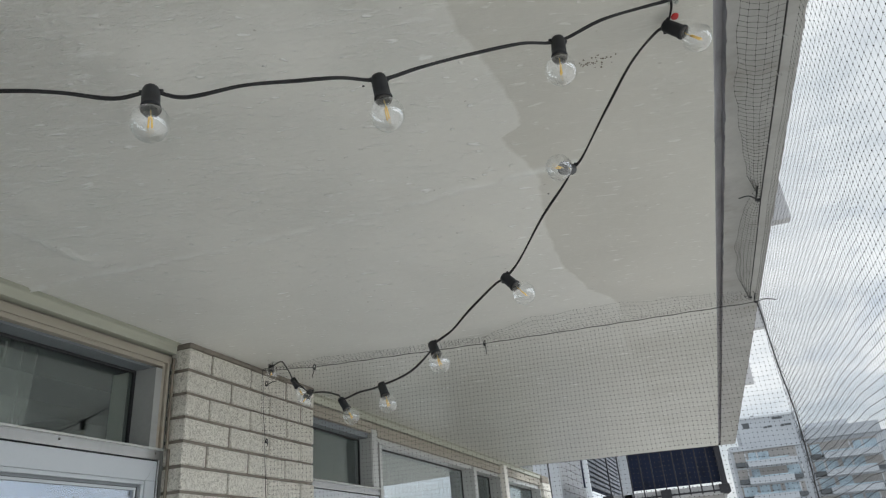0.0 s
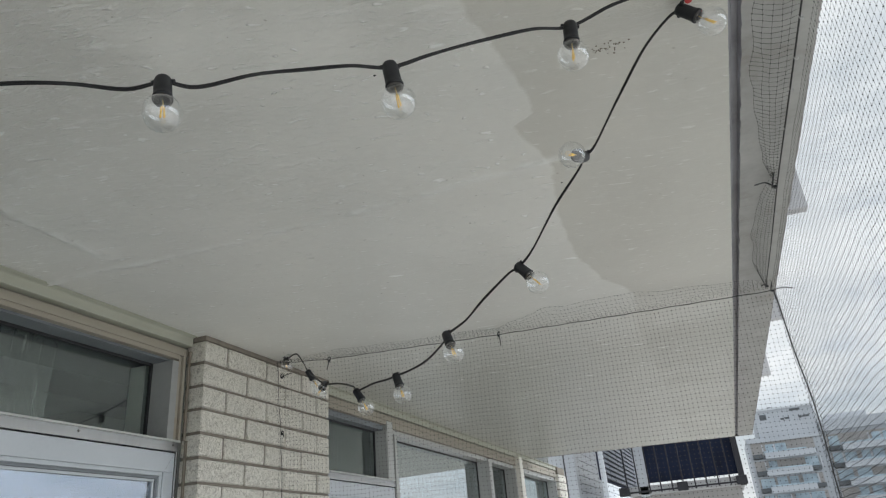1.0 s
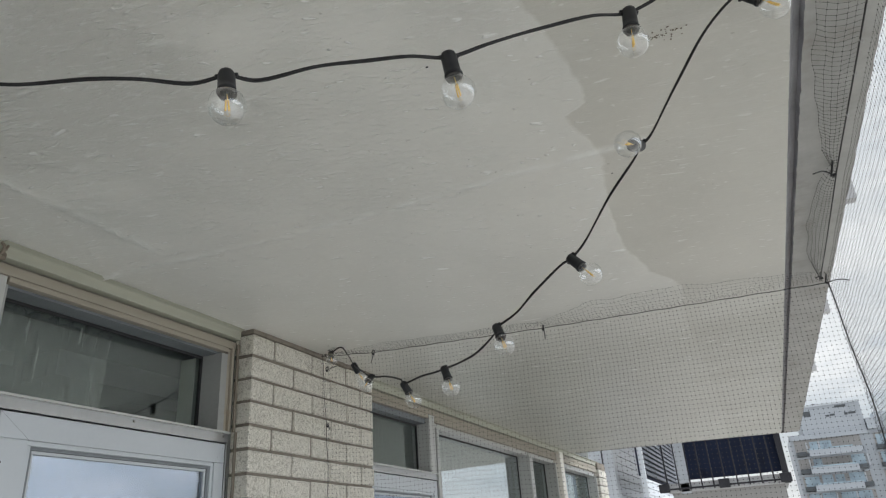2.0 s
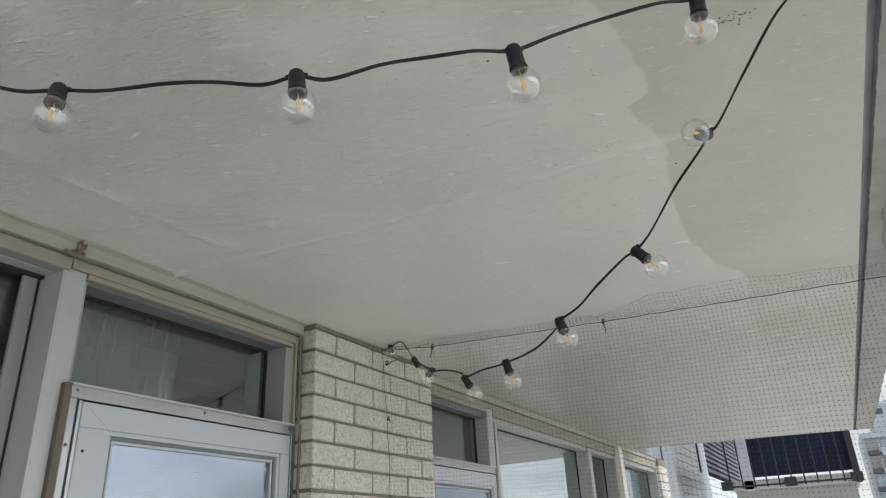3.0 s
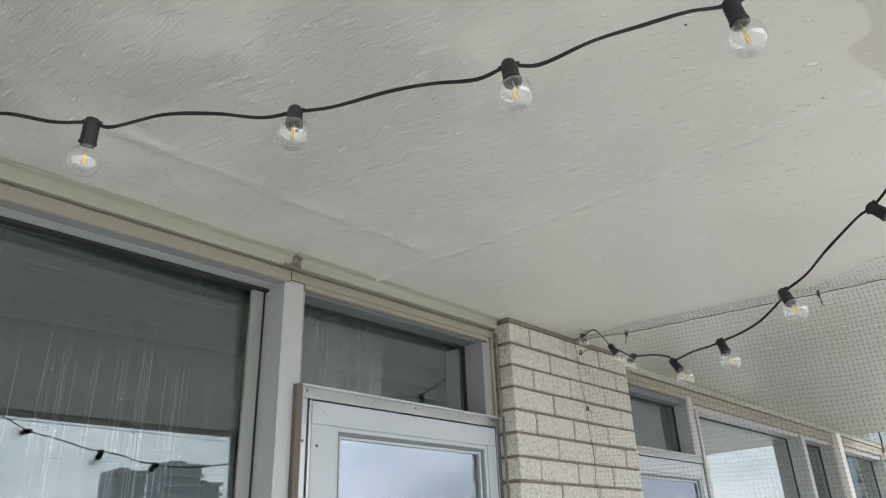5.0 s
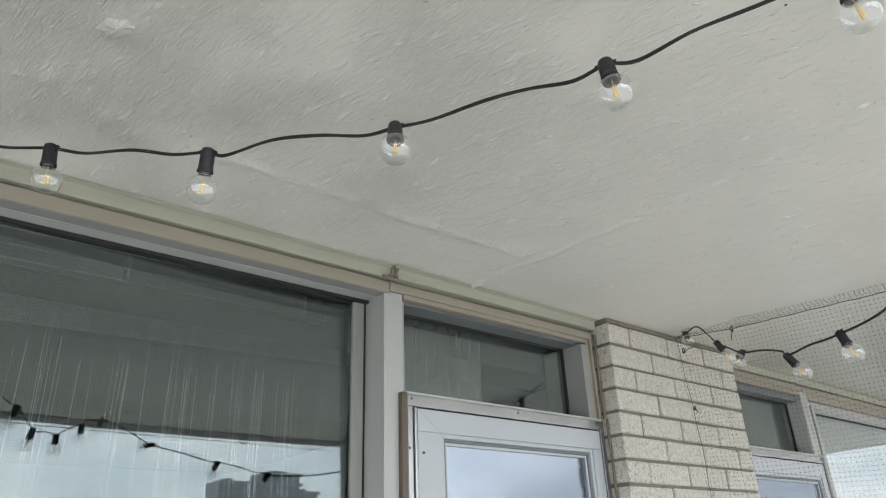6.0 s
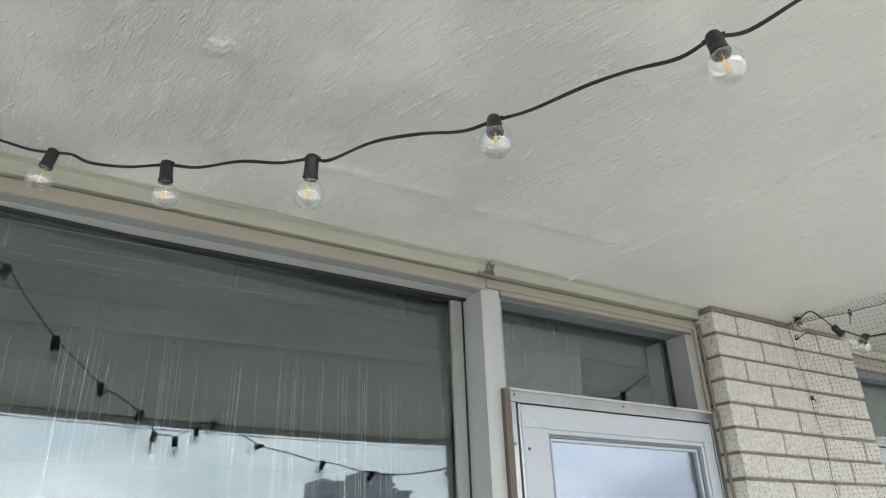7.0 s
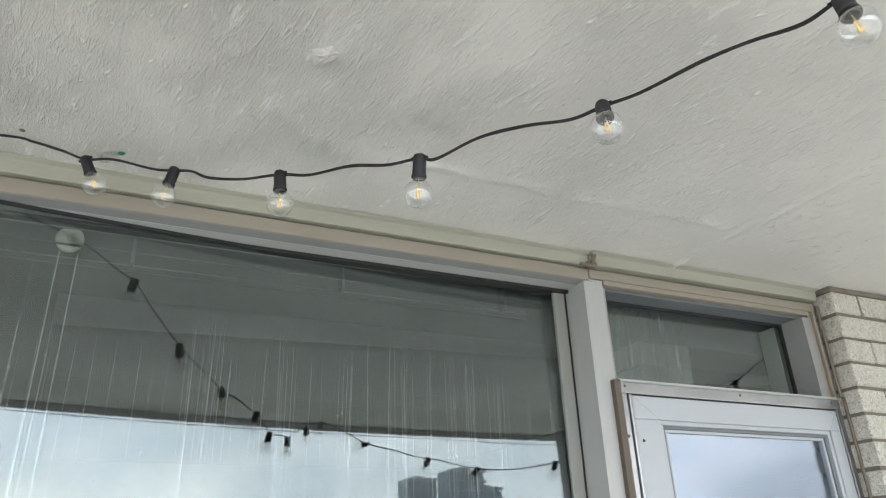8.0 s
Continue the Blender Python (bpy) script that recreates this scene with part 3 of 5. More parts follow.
def framed_window(name, y0, y1, z0, z1, xg, label, lean=0.0, yaw=0.0, glass_at=None, sill=True, pane=None, reveal=M_ALU, head=M_ALU, inner=0.0, bead=0.0, bow=None, drop=False):
    """Glass between y0 and y1, z0 and z1 at depth xg, with head, jambs, sill, black gasket and pane."""
    w = thing(name, label, "window", kind="structure")
    part("head", B(xg - 0.03, -0.0355 if drop else -0.052, y0 - 0.03, y1 + 0.03, z1, 2.4203 if drop else 2.4123), head, w)
    if not drop:
        part("head_soffit", B(-0.0515, -0.010, y0 - 0.03, y1 + 0.03, z1 + 0.0010, 2.4123), M_SHADE_GREY, w, "soffit strip with shade put into its grey")
    foot = z0 - 0.03 if sill else z0
    part("jamb", B(xg - 0.03, -0.013, y1, y1 + 0.032, foot, z1), reveal, w)
    part("jamb", B(xg - 0.03, -0.013, y0 - 0.032, y0, foot, z1), reveal, w)
    if inner:
        part("inner_reveal", B(xg - 0.031 - inner, xg - 0.031, y1 - 0.002, y1 + 0.03, z0, z1), M_CURTAIN, w, "white painted inner reveal")
    if bead:
        part("glazing_bead", B(xg - 0.004, xg + 0.008, y1 - 0.009 - bead, y1 - 0.009, z0, z1 - 0.009, 0.002), M_BEAD, w, "dull grey glazing bead")
    if sill:
        part("sill", B(xg - 0.03, 0.0, y0, y1, z0 - 0.03, z0, 0.002), M_ALU, w)
    g = bmesh.new()
    t = 0.009
    box(g, xg - 0.006, xg + (0.022 if bow else 0.004), y0, y1, z1 - t, z1)
    box(g, xg - 0.006, xg + 0.004, y0, y1, z0, z0 + t)
    box(g, xg - 0.006, xg + 0.004, y0, y0 + t, z0 + t, z1 - t)
    box(g, xg - 0.006, xg + 0.004, y1 - t, y1, z0 + t, z1 - t)
    part("gasket", g, M_GASKET, w, "black rubber gasket")
    pb = bmesh.new()
    hgt = z1 - z0
    more = 0.06 if glass_at else -0.004
    if bow:
        # a large old pane that has bowed inwards
        def at(y, z, back):
            return (bow[0] + bow[1] * y + bow[2] * y * y + bow[3] * (z - 2.0) - back, y, z)
        ysn, zsn = np.linspace(y0 + 0.004, y1 + more, 41), np.linspace(z0 + 0.004, z1 + 0.02, 9)
        for back in (0.0, 0.004):
            sheet = [[pb.verts.new(at(float(y), float(z), back)) for z in zsn] for y in ysn]
            for p0, p1 in zip(sheet, sheet[1:]):
                for j in range(8):
                    pb.faces.new((p0[j], p1[j], p1[j + 1], p0[j + 1]) if back == 0.0 else (p0[j + 1], p1[j + 1], p1[j], p0[j]))
        p = part("pane", pb, pane or M_PANE, w, "clear glass pane mirroring the sky", smooth=True)
        p.visible_shadow = False
        sb = bmesh.new()
        rows_s = []
        for y in ysn:
            xf = at(float(y), z1, 0.0)[0]
            rows_s.append([sb.verts.new(q) for q in ((xf + 0.0005, y, z1 - 0.009), (xf + 0.006, y, z1 - 0.008), (xf + 0.006, y, z1 - 0.0004), (xf + 0.0005, y, z1 - 0.0004))])
        for p0, p1 in zip(rows_s, rows_s[1:]):
            for j in range(4):
                sb.faces.new((p0[j], p1[j], p1[(j + 1) % 4], p0[(j + 1) % 4]))
        bmesh.ops.recalc_face_normals(sb, faces=sb.faces[:])
        part("glazing_seal", sb, M_GASKET, w, "black rubber seal")
        return w
    box(pb, -0.002, 0.002, (y0 - y1) / 2 + 0.004, (y1 - y0) / 2 + more, -hgt / 2 + 0.004, hgt / 2 + more * 0.6)
    p = part("pane", pb, pane or M_PANE, w, "clear glass pane mirroring the sky")
    # the pane sits slightly out of true in its rebate
    p.location = ((glass_at or xg) - 0.002 - math.tan(radians(yaw)) * ((y0 + y1) / 2 - y1) + math.tan(radians(lean)) * ((z0 + z1) / 2 - 2.0), (y0 + y1) / 2, (z0 + z1) / 2)
    p.rotation_euler = (0, radians(lean), radians(yaw))
    p.visible_shadow = False
    return w


def screw(parent, y, z, x):
    bm = lathe(bmesh.new(), [(0.0, 0.0025), (0.003, 0.002), (0.0045, 0.0), (0.0045, -0.002)], 10)
    o = part("screw", bm, M_SCREW, parent, "dull round screw head")
    o.location = (x, y, z)
    o.rotation_euler = (0, radians(90), 0)


def storm_door(name, y0, y1, ztop, label):
    """A glazed aluminium storm door in its screwed frame; y0..y1 is the outside of the frame."""
    d = thing(name, label, "door", kind="structure")
    x = -0.02
    part("head_frame", B(-0.15, x, y0, y1, ztop - 0.036, ztop, 0.003), M_BARE, d, "dull aluminium head strip with screws")
    part("casing_edge", B(-0.06, x + 0.016, y0 - 0.0035, y0 + 0.004, 0.02, ztop, 0.002), M_BARE, d)
    part("head_lip", B(-0.03, x + 0.008, y0, y1, ztop - 0.003, ztop + 0.004, 0.001), M_ALU, d)
    part("jamb_frame", B(-0.15, x, y0, y0 + 0.034, 0.02, ztop - 0.036, 0.003), M_BARE, d, "dull aluminium jamb strip with screws")
    part("jamb_bead", B(-0.15, x + 0.006, y0 + 0.036, y0 + 0.046, 0.02, ztop - 0.04, 0.002), M_BARE, d)
    # solid black strip stands in for the shade inside the gap
    part("jamb_gap_shade", B(-0.15, x - 0.012, y0 + 0.046, y0 + 0.054, 0.02, ztop - 0.04), M_GASKET, d, "black strip for the shade in the gap beside the leaf")
    part("edge_strip", B(-0.06, x + 0.026, y0 - 0.026, y0 - 0.004, 0.02, ztop - 0.004, 0.003), M_WOODEDGE, d, "brown weathered edge strip")
    part("jamb_frame", B(-0.15, x, y1 - 0.012, y1, 0.02, ztop - 0.036, 0.002), M_BARE, d)
    a, b, zt = y0 + 0.054, y1 - 0.014, ztop - 0.040
    leaf = bmesh.new()
    ga, gb, gz = a + 0.091, b - 0.048, zt - 0.068
    box(leaf, -0.06, x - 0.004, a, b, gz, zt, 0.003)
    box(leaf, -0.06, x - 0.0045, a, ga, 0.03, gz, 0.003)
    box(leaf, -0.06, x - 0.0045, gb, b, 0.03, gz, 0.003)
    box(leaf, -0.06, x - 0.0045, ga, gb, 0.03, 0.25, 0.003)
    lf = part("leaf", leaf, M_VINYL, d, "white door leaf with mitred rails")
    for i, (o, xx, th) in enumerate(((0.0, -0.030, 0.013), (0.013, -0.036, 0.010), (0.023, -0.041, 0.009))):
        bd = bmesh.new()
        box(bd, -0.058, xx, ga + o, gb - o, gz - o - th, gz - o, 0.002)
        box(bd, -0.058, xx, ga + o, ga + o + th, 0.26, gz - o - th, 0.002)
        box(bd, -0.058, xx, gb - o - th, gb - o, 0.26, gz - o - th, 0.002)
        part("glazing_bead", bd, M_GREY if i == 1 else M_VINYL, lf, "grey seal line" if i == 1 else "")
    for ya, yb in ((a + 0.002, ga), (b - 0.002, gb)):
        part("mitre_joint", tube(bmesh.new(), [(x - 0.0046, ya, zt - 0.002), (x - 0.0046, yb, gz)], 0.0008, 5), M_GREY, lf, "fine mitre joint")
    pn = part("pane", B(-0.052, -0.048, ga + 0.032, gb - 0.032, 0.27, gz - 0.032), M_DOORPANE, lf, "clear glass pane mirroring sky and netting")
    pn.visible_shadow = False
    for yy in (y0 + 0.03, (y0 + y1) / 2 + 0.02, y1 - 0.03):
        screw(d, yy, ztop - 0.014, x + 0.0005)
    for zz in (ztop - 0.16, ztop - 0.75, ztop - 1.4):
        screw(d, y0 + 0.02, zz, x + 0.0005)
    screw(d, a + 0.02, ztop - 0.17, x - 0.003)
    return d


# our own unit
framed_window("window_1", -0.95, 0.936, 0.45, 2.4105, -0.118, "large fixed balcony window in a pale aluminium frame", glass_at=-0.13, bead=0.040, bow=(-0.0940, -0.0687, 0.0339, -0.028))
solid("wall_jamb", B(-0.16, -0.02, -3.0, -0.985, 0.42, 2.424), M_TRIM, "beige panel at the end of the window", "wall")
bm = bmesh.new()
box(bm, -0.15, -0.012, 0.940, 1.006, 0.0, 2.4193, 0.003)
solid("mullion_1", bm, M_ALU, "pale aluminium post between window and door", "trim")
framed_window("window_2", 1.012, 1.862, 2.112, 2.397, -0.108, "dark transom window over the door", lean=-0.8, sill=False, head=M_GREY, reveal=M_SHADE_GREY, inner=0.07, drop=True)
storm_door("door_1", 1.013, 1.936, 2.109, "white glazed storm door in an aluminium frame, closed")
bm = bmesh.new()
box(bm, -0.15, -0.014, 1.895, 1.909, 2.112, 2.4188, 0.002)
box(bm, -0.15, -0.004, 1.911, 1.922, 2.112, 2.44, 0.003)
solid("jamb_trim", bm, M_TRIM, "beige jamb trim beside the brick pier", "trim")
bm = bmesh.new()
for zz0, zz1, yy, xx in ((2.11, 2.44, 1.930, 0.004), (0.0, 2.11, 1.942, 0.004)):
    pts = [(xx + 0.002 * noise.noise((0, yy, z * 20)), yy + 0.0022 * noise.noise((3, yy, z * 25)), z) for z in np.linspace(zz0, zz1, 60)]
    tube(bm, pts, 0.006, 7)
solid("caulk_bead", bm, M_CAULK, "lumpy brown caulk along the brick", "trim", smooth=True)
# lump of old sealant where the fascia boards join
bm = bmesh.new()
tube(bm, spline([(0.003, 0.955, 2.499), (0.007, 0.962, 2.482), (0.004, 0.957, 2.463), (0.002, 0.948, 2.452)], 5), 0.0045, 6)
tube(bm, spline([(0.003, 0.935, 2.462), (0.008, 0.945, 2.452), (0.010, 0.958, 2.449), (0.004, 0.968, 2.455), (0.002, 0.966, 2.468)], 5), 0.0065, 6)
tube(bm, spline([(0.002, 0.975, 2.496), (0.006, 0.970, 2.482), (0.004, 0.963, 2.468)], 5), 0.003, 6)
tube(bm, spline([(0.002, 0.915, 2.456), (0.005, 0.930, 2.453), (0.007, 0.945, 2.447)], 5), 0.005, 6)
for cy, cz, ry, rz in ((0.962, 2.462, 0.011, 0.008), (0.968, 2.487, 0.007, 0.010), (0.948, 2.450, 0.009, 0.005)):
    tube(bm, [(0.0045 + 0.002 * math.sin(k), cy + ry * math.cos(k * 0.52), cz + rz * math.sin(k * 0.52)) for k in range(12)], 0.0017, 5)
for v in bm.verts:
    v.co.x += 0.009
solid("sealant_lump", bm, M_CAULK, "lump of old brown sealant at the fascia joint", "sealant", smooth=True)

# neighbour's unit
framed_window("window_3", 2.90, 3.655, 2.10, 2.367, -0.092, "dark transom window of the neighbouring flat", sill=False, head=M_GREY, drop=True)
storm_door("door_2", 2.87, 3.775, 2.086, "white glazed storm door of the neighbouring flat, closed")
solid("mullion_2", B(-0.09, -0.008, 3.66, 3.738, 2.09, 2.4193, 0.003), M_ALU, "pale aluminium post between neighbouring door and window", "trim")
solid("mullion_low", B(-0.15, -0.014, 3.777, 3.81, 0.0, 2.085, 0.003), M_ALU, "pale aluminium post beside the neighbouring door", "trim")
framed_window("window_4", 3.80, 5.60, 0.93, 2.356, -0.118, "large neighbouring window mirroring bright sky", drop=True, pane=M_MIRRORPANE)
solid("mullion_3", B(-0.15, -0.010, 5.605, 5.66, 0.0, 2.352, 0.003), M_ALU, "pale aluminium post between neighbouring windows", "trim")
framed_window("window_5", 5.69, 6.39, 0.93, 2.356, -0.118, "narrow neighbouring window", drop=True)
solid("divider_post", B(-0.15, 0.03, 6.43, 6.55, 0.0, 2.4585, 0.004), M_STEM, "white post at the end of the window row", "post")
framed_window("window_6", 6.60, 8.06, 0.93, 2.345, -0.118, "far end window of the row", drop=True)

# ---- brick pier ----


def brick_mesh(length, depth=0.10, high=0.0755):
    bm = bmesh.new()
    box(bm, -depth, 0.0, 0.0, length, -high / 2, high / 2)
    for v in bm.verts:
        v.co += Vector((0, 0.001 * math.sin(v.co.z * 90 + length * 40), 0.001 * math.sin(v.co.y * 77 + length * 11)))
    bmesh.ops.bevel(bm, geom=bm.edges[:], offset=0.0035, segments=1, affect="EDGES")
    return finish("brick", bm, M_BRICK)


BRICKS = {}


def brick_wall(name, x, y0, y1, joints, label, top=2.479, course=0.087):
    """A pier of white bricks in half bond on a mortar core; joints are the upright joints of even and odd courses."""
    core = solid(name, B(x - 0.24, x - 0.007, y0 + 0.006, y1 - 0.006, 0.0, 2.499), M_MORTAR, label, "wall")
    rnd = random.Random(5)
    k = 0
    z = top - 0.0415
    while z > 0.05:
        stops = [y0] + joints[k % 2] + [y1]
        for a, b in zip(stops, stops[1:]):
            lo = a + (0.0 if a == y0 else 0.005)
            hi = b - (0.0 if b == y1 else 0.005)
            key = round(hi - lo, 3)
            if key not in BRICKS:
                BRICKS[key] = brick_mesh(key)
            ob = new("brick", BRICKS[key])
            ob.parent = core
            ob.location = (x + rnd.uniform(-0.002, 0.002), lo, z + rnd.uniform(-0.001, 0.001))
            ob.rotation_euler = (0, 0, rnd.uniform(-0.006, 0.006))
        z -= course
        k += 1
    return core


brick_wall("wall_pier", 0.065, 1.944, 2.857, [[2.079, 2.341, 2.617], [2.210, 2.483, 2.745]], "pier of rough white bricks with grey mortar joints")
brick_wall("wall_far_pier", 0.02, 8.1, 8.5, [[8.36], [8.23]], "far pier of white bricks at the end of the windows", top=2.42)
solid("pier_cap", B(-0.1, 0.066, 1.942, 2.858, 2.480, 2.4985, 0.004), M_MORTAR, "mortar bed between pier and ceiling", "mortar")
solid("pier_core", B(-0.19, -0.02, 1.93, 2.87, 0.0, 2.5), M_ROOM, "plain wall behind the brick pier", "wall")

# ---- string lights ----
CORD_A = [(0.10, -1.25, 2.46), (0.11, -0.90, 2.455), (0.112, -0.611, 2.485), (0.122, -0.546, 2.477), (0.127, -0.490, 2.465), (0.130, -0.442, 2.452), (0.165, -0.387, 2.444), (0.206, -0.305, 2.414),
          (0.232, -0.262, 2.405), (0.271, -0.229, 2.388), (0.303, -0.196, 2.362), (0.373, -0.136, 2.332), (0.450, -0.078, 2.312), (0.499, -0.032, 2.293), (0.572, 0.025, 2.283)]
CORD_M = [(0.628, 0.076, 2.264), (0.678, 0.115, 2.257), (0.698, 0.137, 2.249), (0.768, 0.184, 2.259), (0.827, 0.233, 2.255), (0.880, 0.283, 2.245), (0.922, 0.313, 2.249), (0.974, 0.342, 2.245),
          (1.055, 0.378, 2.248), (1.114, 0.409, 2.246), (1.170, 0.441, 2.240), (1.215, 0.457, 2.246), (1.248, 0.484, 2.245), (1.312, 0.516, 2.264), (1.370, 0.550, 2.276), (1.422, 0.582, 2.286)]
CORD_N = [(1.469, 0.615, 2.290), (1.518, 0.646, 2.316), (1.585, 0.690, 2.350), (1.656, 0.739, 2.383), (1.710, 0.783, 2.402), (1.778, 0.806, 2.437), (1.843, 0.835, 2.462), (1.898, 0.861, 2.482)]
CORD_B = [(1.898, 0.861, 2.482), (1.896, 0.888, 2.482), (1.887, 0.925, 2.483), (1.866, 0.930, 2.479), (1.813, 0.958, 2.449), (1.751, 1.006, 2.396), (1.692, 1.054, 2.342), (1.666, 1.066, 2.330), (1.652, 1.084, 2.318),
          (1.584, 1.149, 2.285), (1.509, 1.231, 2.238), (1.464, 1.269, 2.220), (1.434, 1.282, 2.213), (1.357, 1.324, 2.181), (1.301, 1.358, 2.153), (1.240, 1.386, 2.136)]
CORD_C = [(1.220, 1.413, 2.126), (1.141, 1.495, 2.115), (1.063, 1.564, 2.116), (0.998, 1.616, 2.122), (0.955, 1.649, 2.125), (0.884, 1.702, 2.135), (0.788, 1.777, 2.140), (0.768, 1.797, 2.161), (0.670, 1.884, 2.203),
          (0.559, 1.980, 2.238), (0.480, 2.050, 2.285), (0.395, 2.135, 2.340), (0.324, 2.211, 2.405), (0.236, 2.298, 2.475), (0.146, 2.359, 2.478)]
SOCKETS_A = [((0.10, -1.25, 2.46), (0, 0, -1)), ((0.130, -0.442, 2.452), (-0.07, 0.43, -0.90)), ((0.232, -0.262, 2.405), (-0.17, -0.22, -0.96)), ((0.450, -0.078, 2.312), (-0.02, 0.07, -1.0)), ((0.678, 0.115, 2.257), (-0.30, 0.06, -0.95)),
             ((0.922, 0.313, 2.249), (0.34, -0.24, -0.91)), ((1.215, 0.457, 2.246), (0.22, -0.15, -0.96)), ((1.469, 0.615, 2.290), (0.14, 0.05, -0.99)), ((1.710, 0.783, 2.402), (-0.05, -0.10, -0.99))]
SOCKETS_B = [((1.887, 0.925, 2.483), (0.56, -0.05, -0.62)), ((1.666, 1.066, 2.330), (-0.26, -0.90, -0.35)), ((1.464, 1.269, 2.220), (0.62, -0.14, -0.77)), ((1.240, 1.386, 2.136), (0.36, -0.38, -0.85)), ((0.998, 1.616, 2.122), (0.34, -0.17, -0.92)),
             ((0.788, 1.777, 2.140), (0.50, 0.03, -0.86)), ((0.559, 1.980, 2.238), (0.09, -0.78, -0.62)), ((0.395, 2.135, 2.340), (0.35, 0.42, -0.84)), ((0.146, 2.359, 2.478), (0.45, -0.58, -0.63))]
R = 0.0248


def socket_mesh():
    bm = lathe(bmesh.new(), [(0.0, 0.0075), (0.007, 0.007), (0.0102, 0.005), (0.0114, 0.0), (0.0117, -0.022), (0.0120, -0.029), (0.0131, -0.0315), (0.0131, -0.0345), (0.0112, -0.035), (0.0106, -0.022), (0.0, -0.022)], 20)
    for s in (-1, 1):
        tube(bm, [(s * 0.0105, 0.0, 0.001), (s * 0.0128, 0.0, 0.0005), (s * 0.0145, 0.0, 0.0)], 0.0031, 8)
    return finish("socket", bm, M_BLACK, smooth=True)


def globe_mesh():
    c = -0.0615
    prof = [(0.0085, -0.0315), (0.0088, -0.0365), (0.0108, -0.0392)]
    for k in range(3, 25):
        a = math.pi * k / 24
        prof.append((max(R * math.sin(a), 0.0) if k < 24 else 0.0, c + R * math.cos(a)))
    return finish("globe", lathe(bmesh.new(), prof, 32), M_GLOBE, smooth=True)


def stem_mesh():
    bm = lathe(bmesh.new(), [(0.0, -0.0335), (0.0036, -0.0345), (0.0026, -0.0435), (0.0014, -0.0490), (0.0, -0.050)], 10)
    tube(bm, [(0.0, 0.0035, -0.047), (0.0, 0.0055, -0.053), (0.0, 0.002, -0.0565)], 0.0004, 5)
    return finish("stem", bm, M_HOOK, smooth=True)


def led_mesh():
    bm = bmesh.new()
    for s in (-1, 1):
        tube(bm, [(s * 0.0013, 0.0, -0.049), (s * 0.0019, 0.0, -0.058), (s * 0.0022, 0.0, -0.069)], 0.0013, 7)
    tube(bm, [(0.0, 0.0, -0.036), (0.0008, 0.0, -0.043), (0.0, 0.0, -0.050)], 0.0005, 5)
    return finish("filament", bm, M_LED, smooth=True)


def cap_mesh():
    return finish("bulb_cap", lathe(bmesh.new(), [(0.0100, -0.030), (0.0100, -0.036), (0.0096, -0.0375), (0.0086, -0.0365)], 18), M_CAP, smooth=True)


SOCKET, GLOBE, STEM, LED, CAP = socket_mesh(), globe_mesh(), stem_mesh(), led_mesh(), cap_mesh()


def string_light(name, cord_pts, sockets, label):
    s = thing(name, label, "string light", group="string lights under the ceiling")
    bm = bmesh.new()
    pts = spline(cord_pts, 6)
    tube(bm, [p + Vector((0, 0, 0.0017)) for p in pts], 0.0015, 7)
    twist = [p + Vector((0.0007 * math.sin(i * 0.5), 0.0007 * math.cos(i * 0.5), -0.0014)) for i, p in enumerate(pts)]
    tube(bm, twist, 0.0015, 7)
    part("cord", bm, M_CORD, s, "black twin-core rubber cord", smooth=True)
    rnd = random.Random(3)
    for (at, way) in sockets:
        way = Vector(way).normalized()
        near = min(range(1, len(pts) - 1), key=lambda i: (pts[i] - Vector(at)).length)
        along = pts[near + 1] - pts[near - 1]
        z = -way
        x = (along - z * along.dot(z)).normalized()
        y = z.cross(x)
        m = Matrix((x, y, z)).transposed().to_4x4()
        m.translation = at
        so = new("socket", SOCKET)
        so.parent = s
        so.matrix_basis = m
        tagged(so, "black plastic bulb socket")
        turn = rnd.uniform(0, 6.28)
        for nm, me, lab in (("globe", GLOBE, "clear round glass globe"), ("bulb_cap", CAP, "grey metal bulb collar"), ("stem", STEM, "pale glass stem"), ("filament", LED, "yellow unlit filament stick")):
            o = new(nm, me)
            o.parent = so
            o.rotation_euler = (0, 0, turn)
            tagged(o, lab)
            if nm == "globe":
                o.visible_shadow = False
    return s


string_light("string_light", CORD_A + CORD_M + CORD_N, SOCKETS_A, "black string light with clear round bulbs, slung towards the window")
string_light("string_light", CORD_B + CORD_C, SOCKETS_B, "black string light with clear round bulbs, slung towards the brick pier")


def adhesive_hook(at, turn, tab, label, dot):
    h = thing("ceiling_hook", label, "hook", group="clear hooks on the ceiling", at=at)
    h.rotation_euler = (0, 0, radians(turn))
    bm = B(-0.009, 0.009, -0.028, 0.022, -0.003, 0.0, 0.001)
    part("plate", bm, M_HOOK, h, "clear plastic plate")
    bm = bmesh.new()
    tube(bm, spline([(0, -0.018, -0.002), (0, -0.019, -0.014), (0, -0.010, -0.021), (0, 0.002, -0.018), (0, 0.004, -0.011)], 5), 0.003, 8)
    part("curl", bm, M_HOOK, h, "clear plastic hook", smooth=True)
    bm = lathe(bmesh.new(), [(0.0, -0.0025), (0.006, -0.002), (0.007, 0.0)], 16)
    for v in bm.verts:
        v.co.y *= 1.25
    o = part("tab", bm, tab, h, "coloured oval tab")
    o.location = dot
    return h


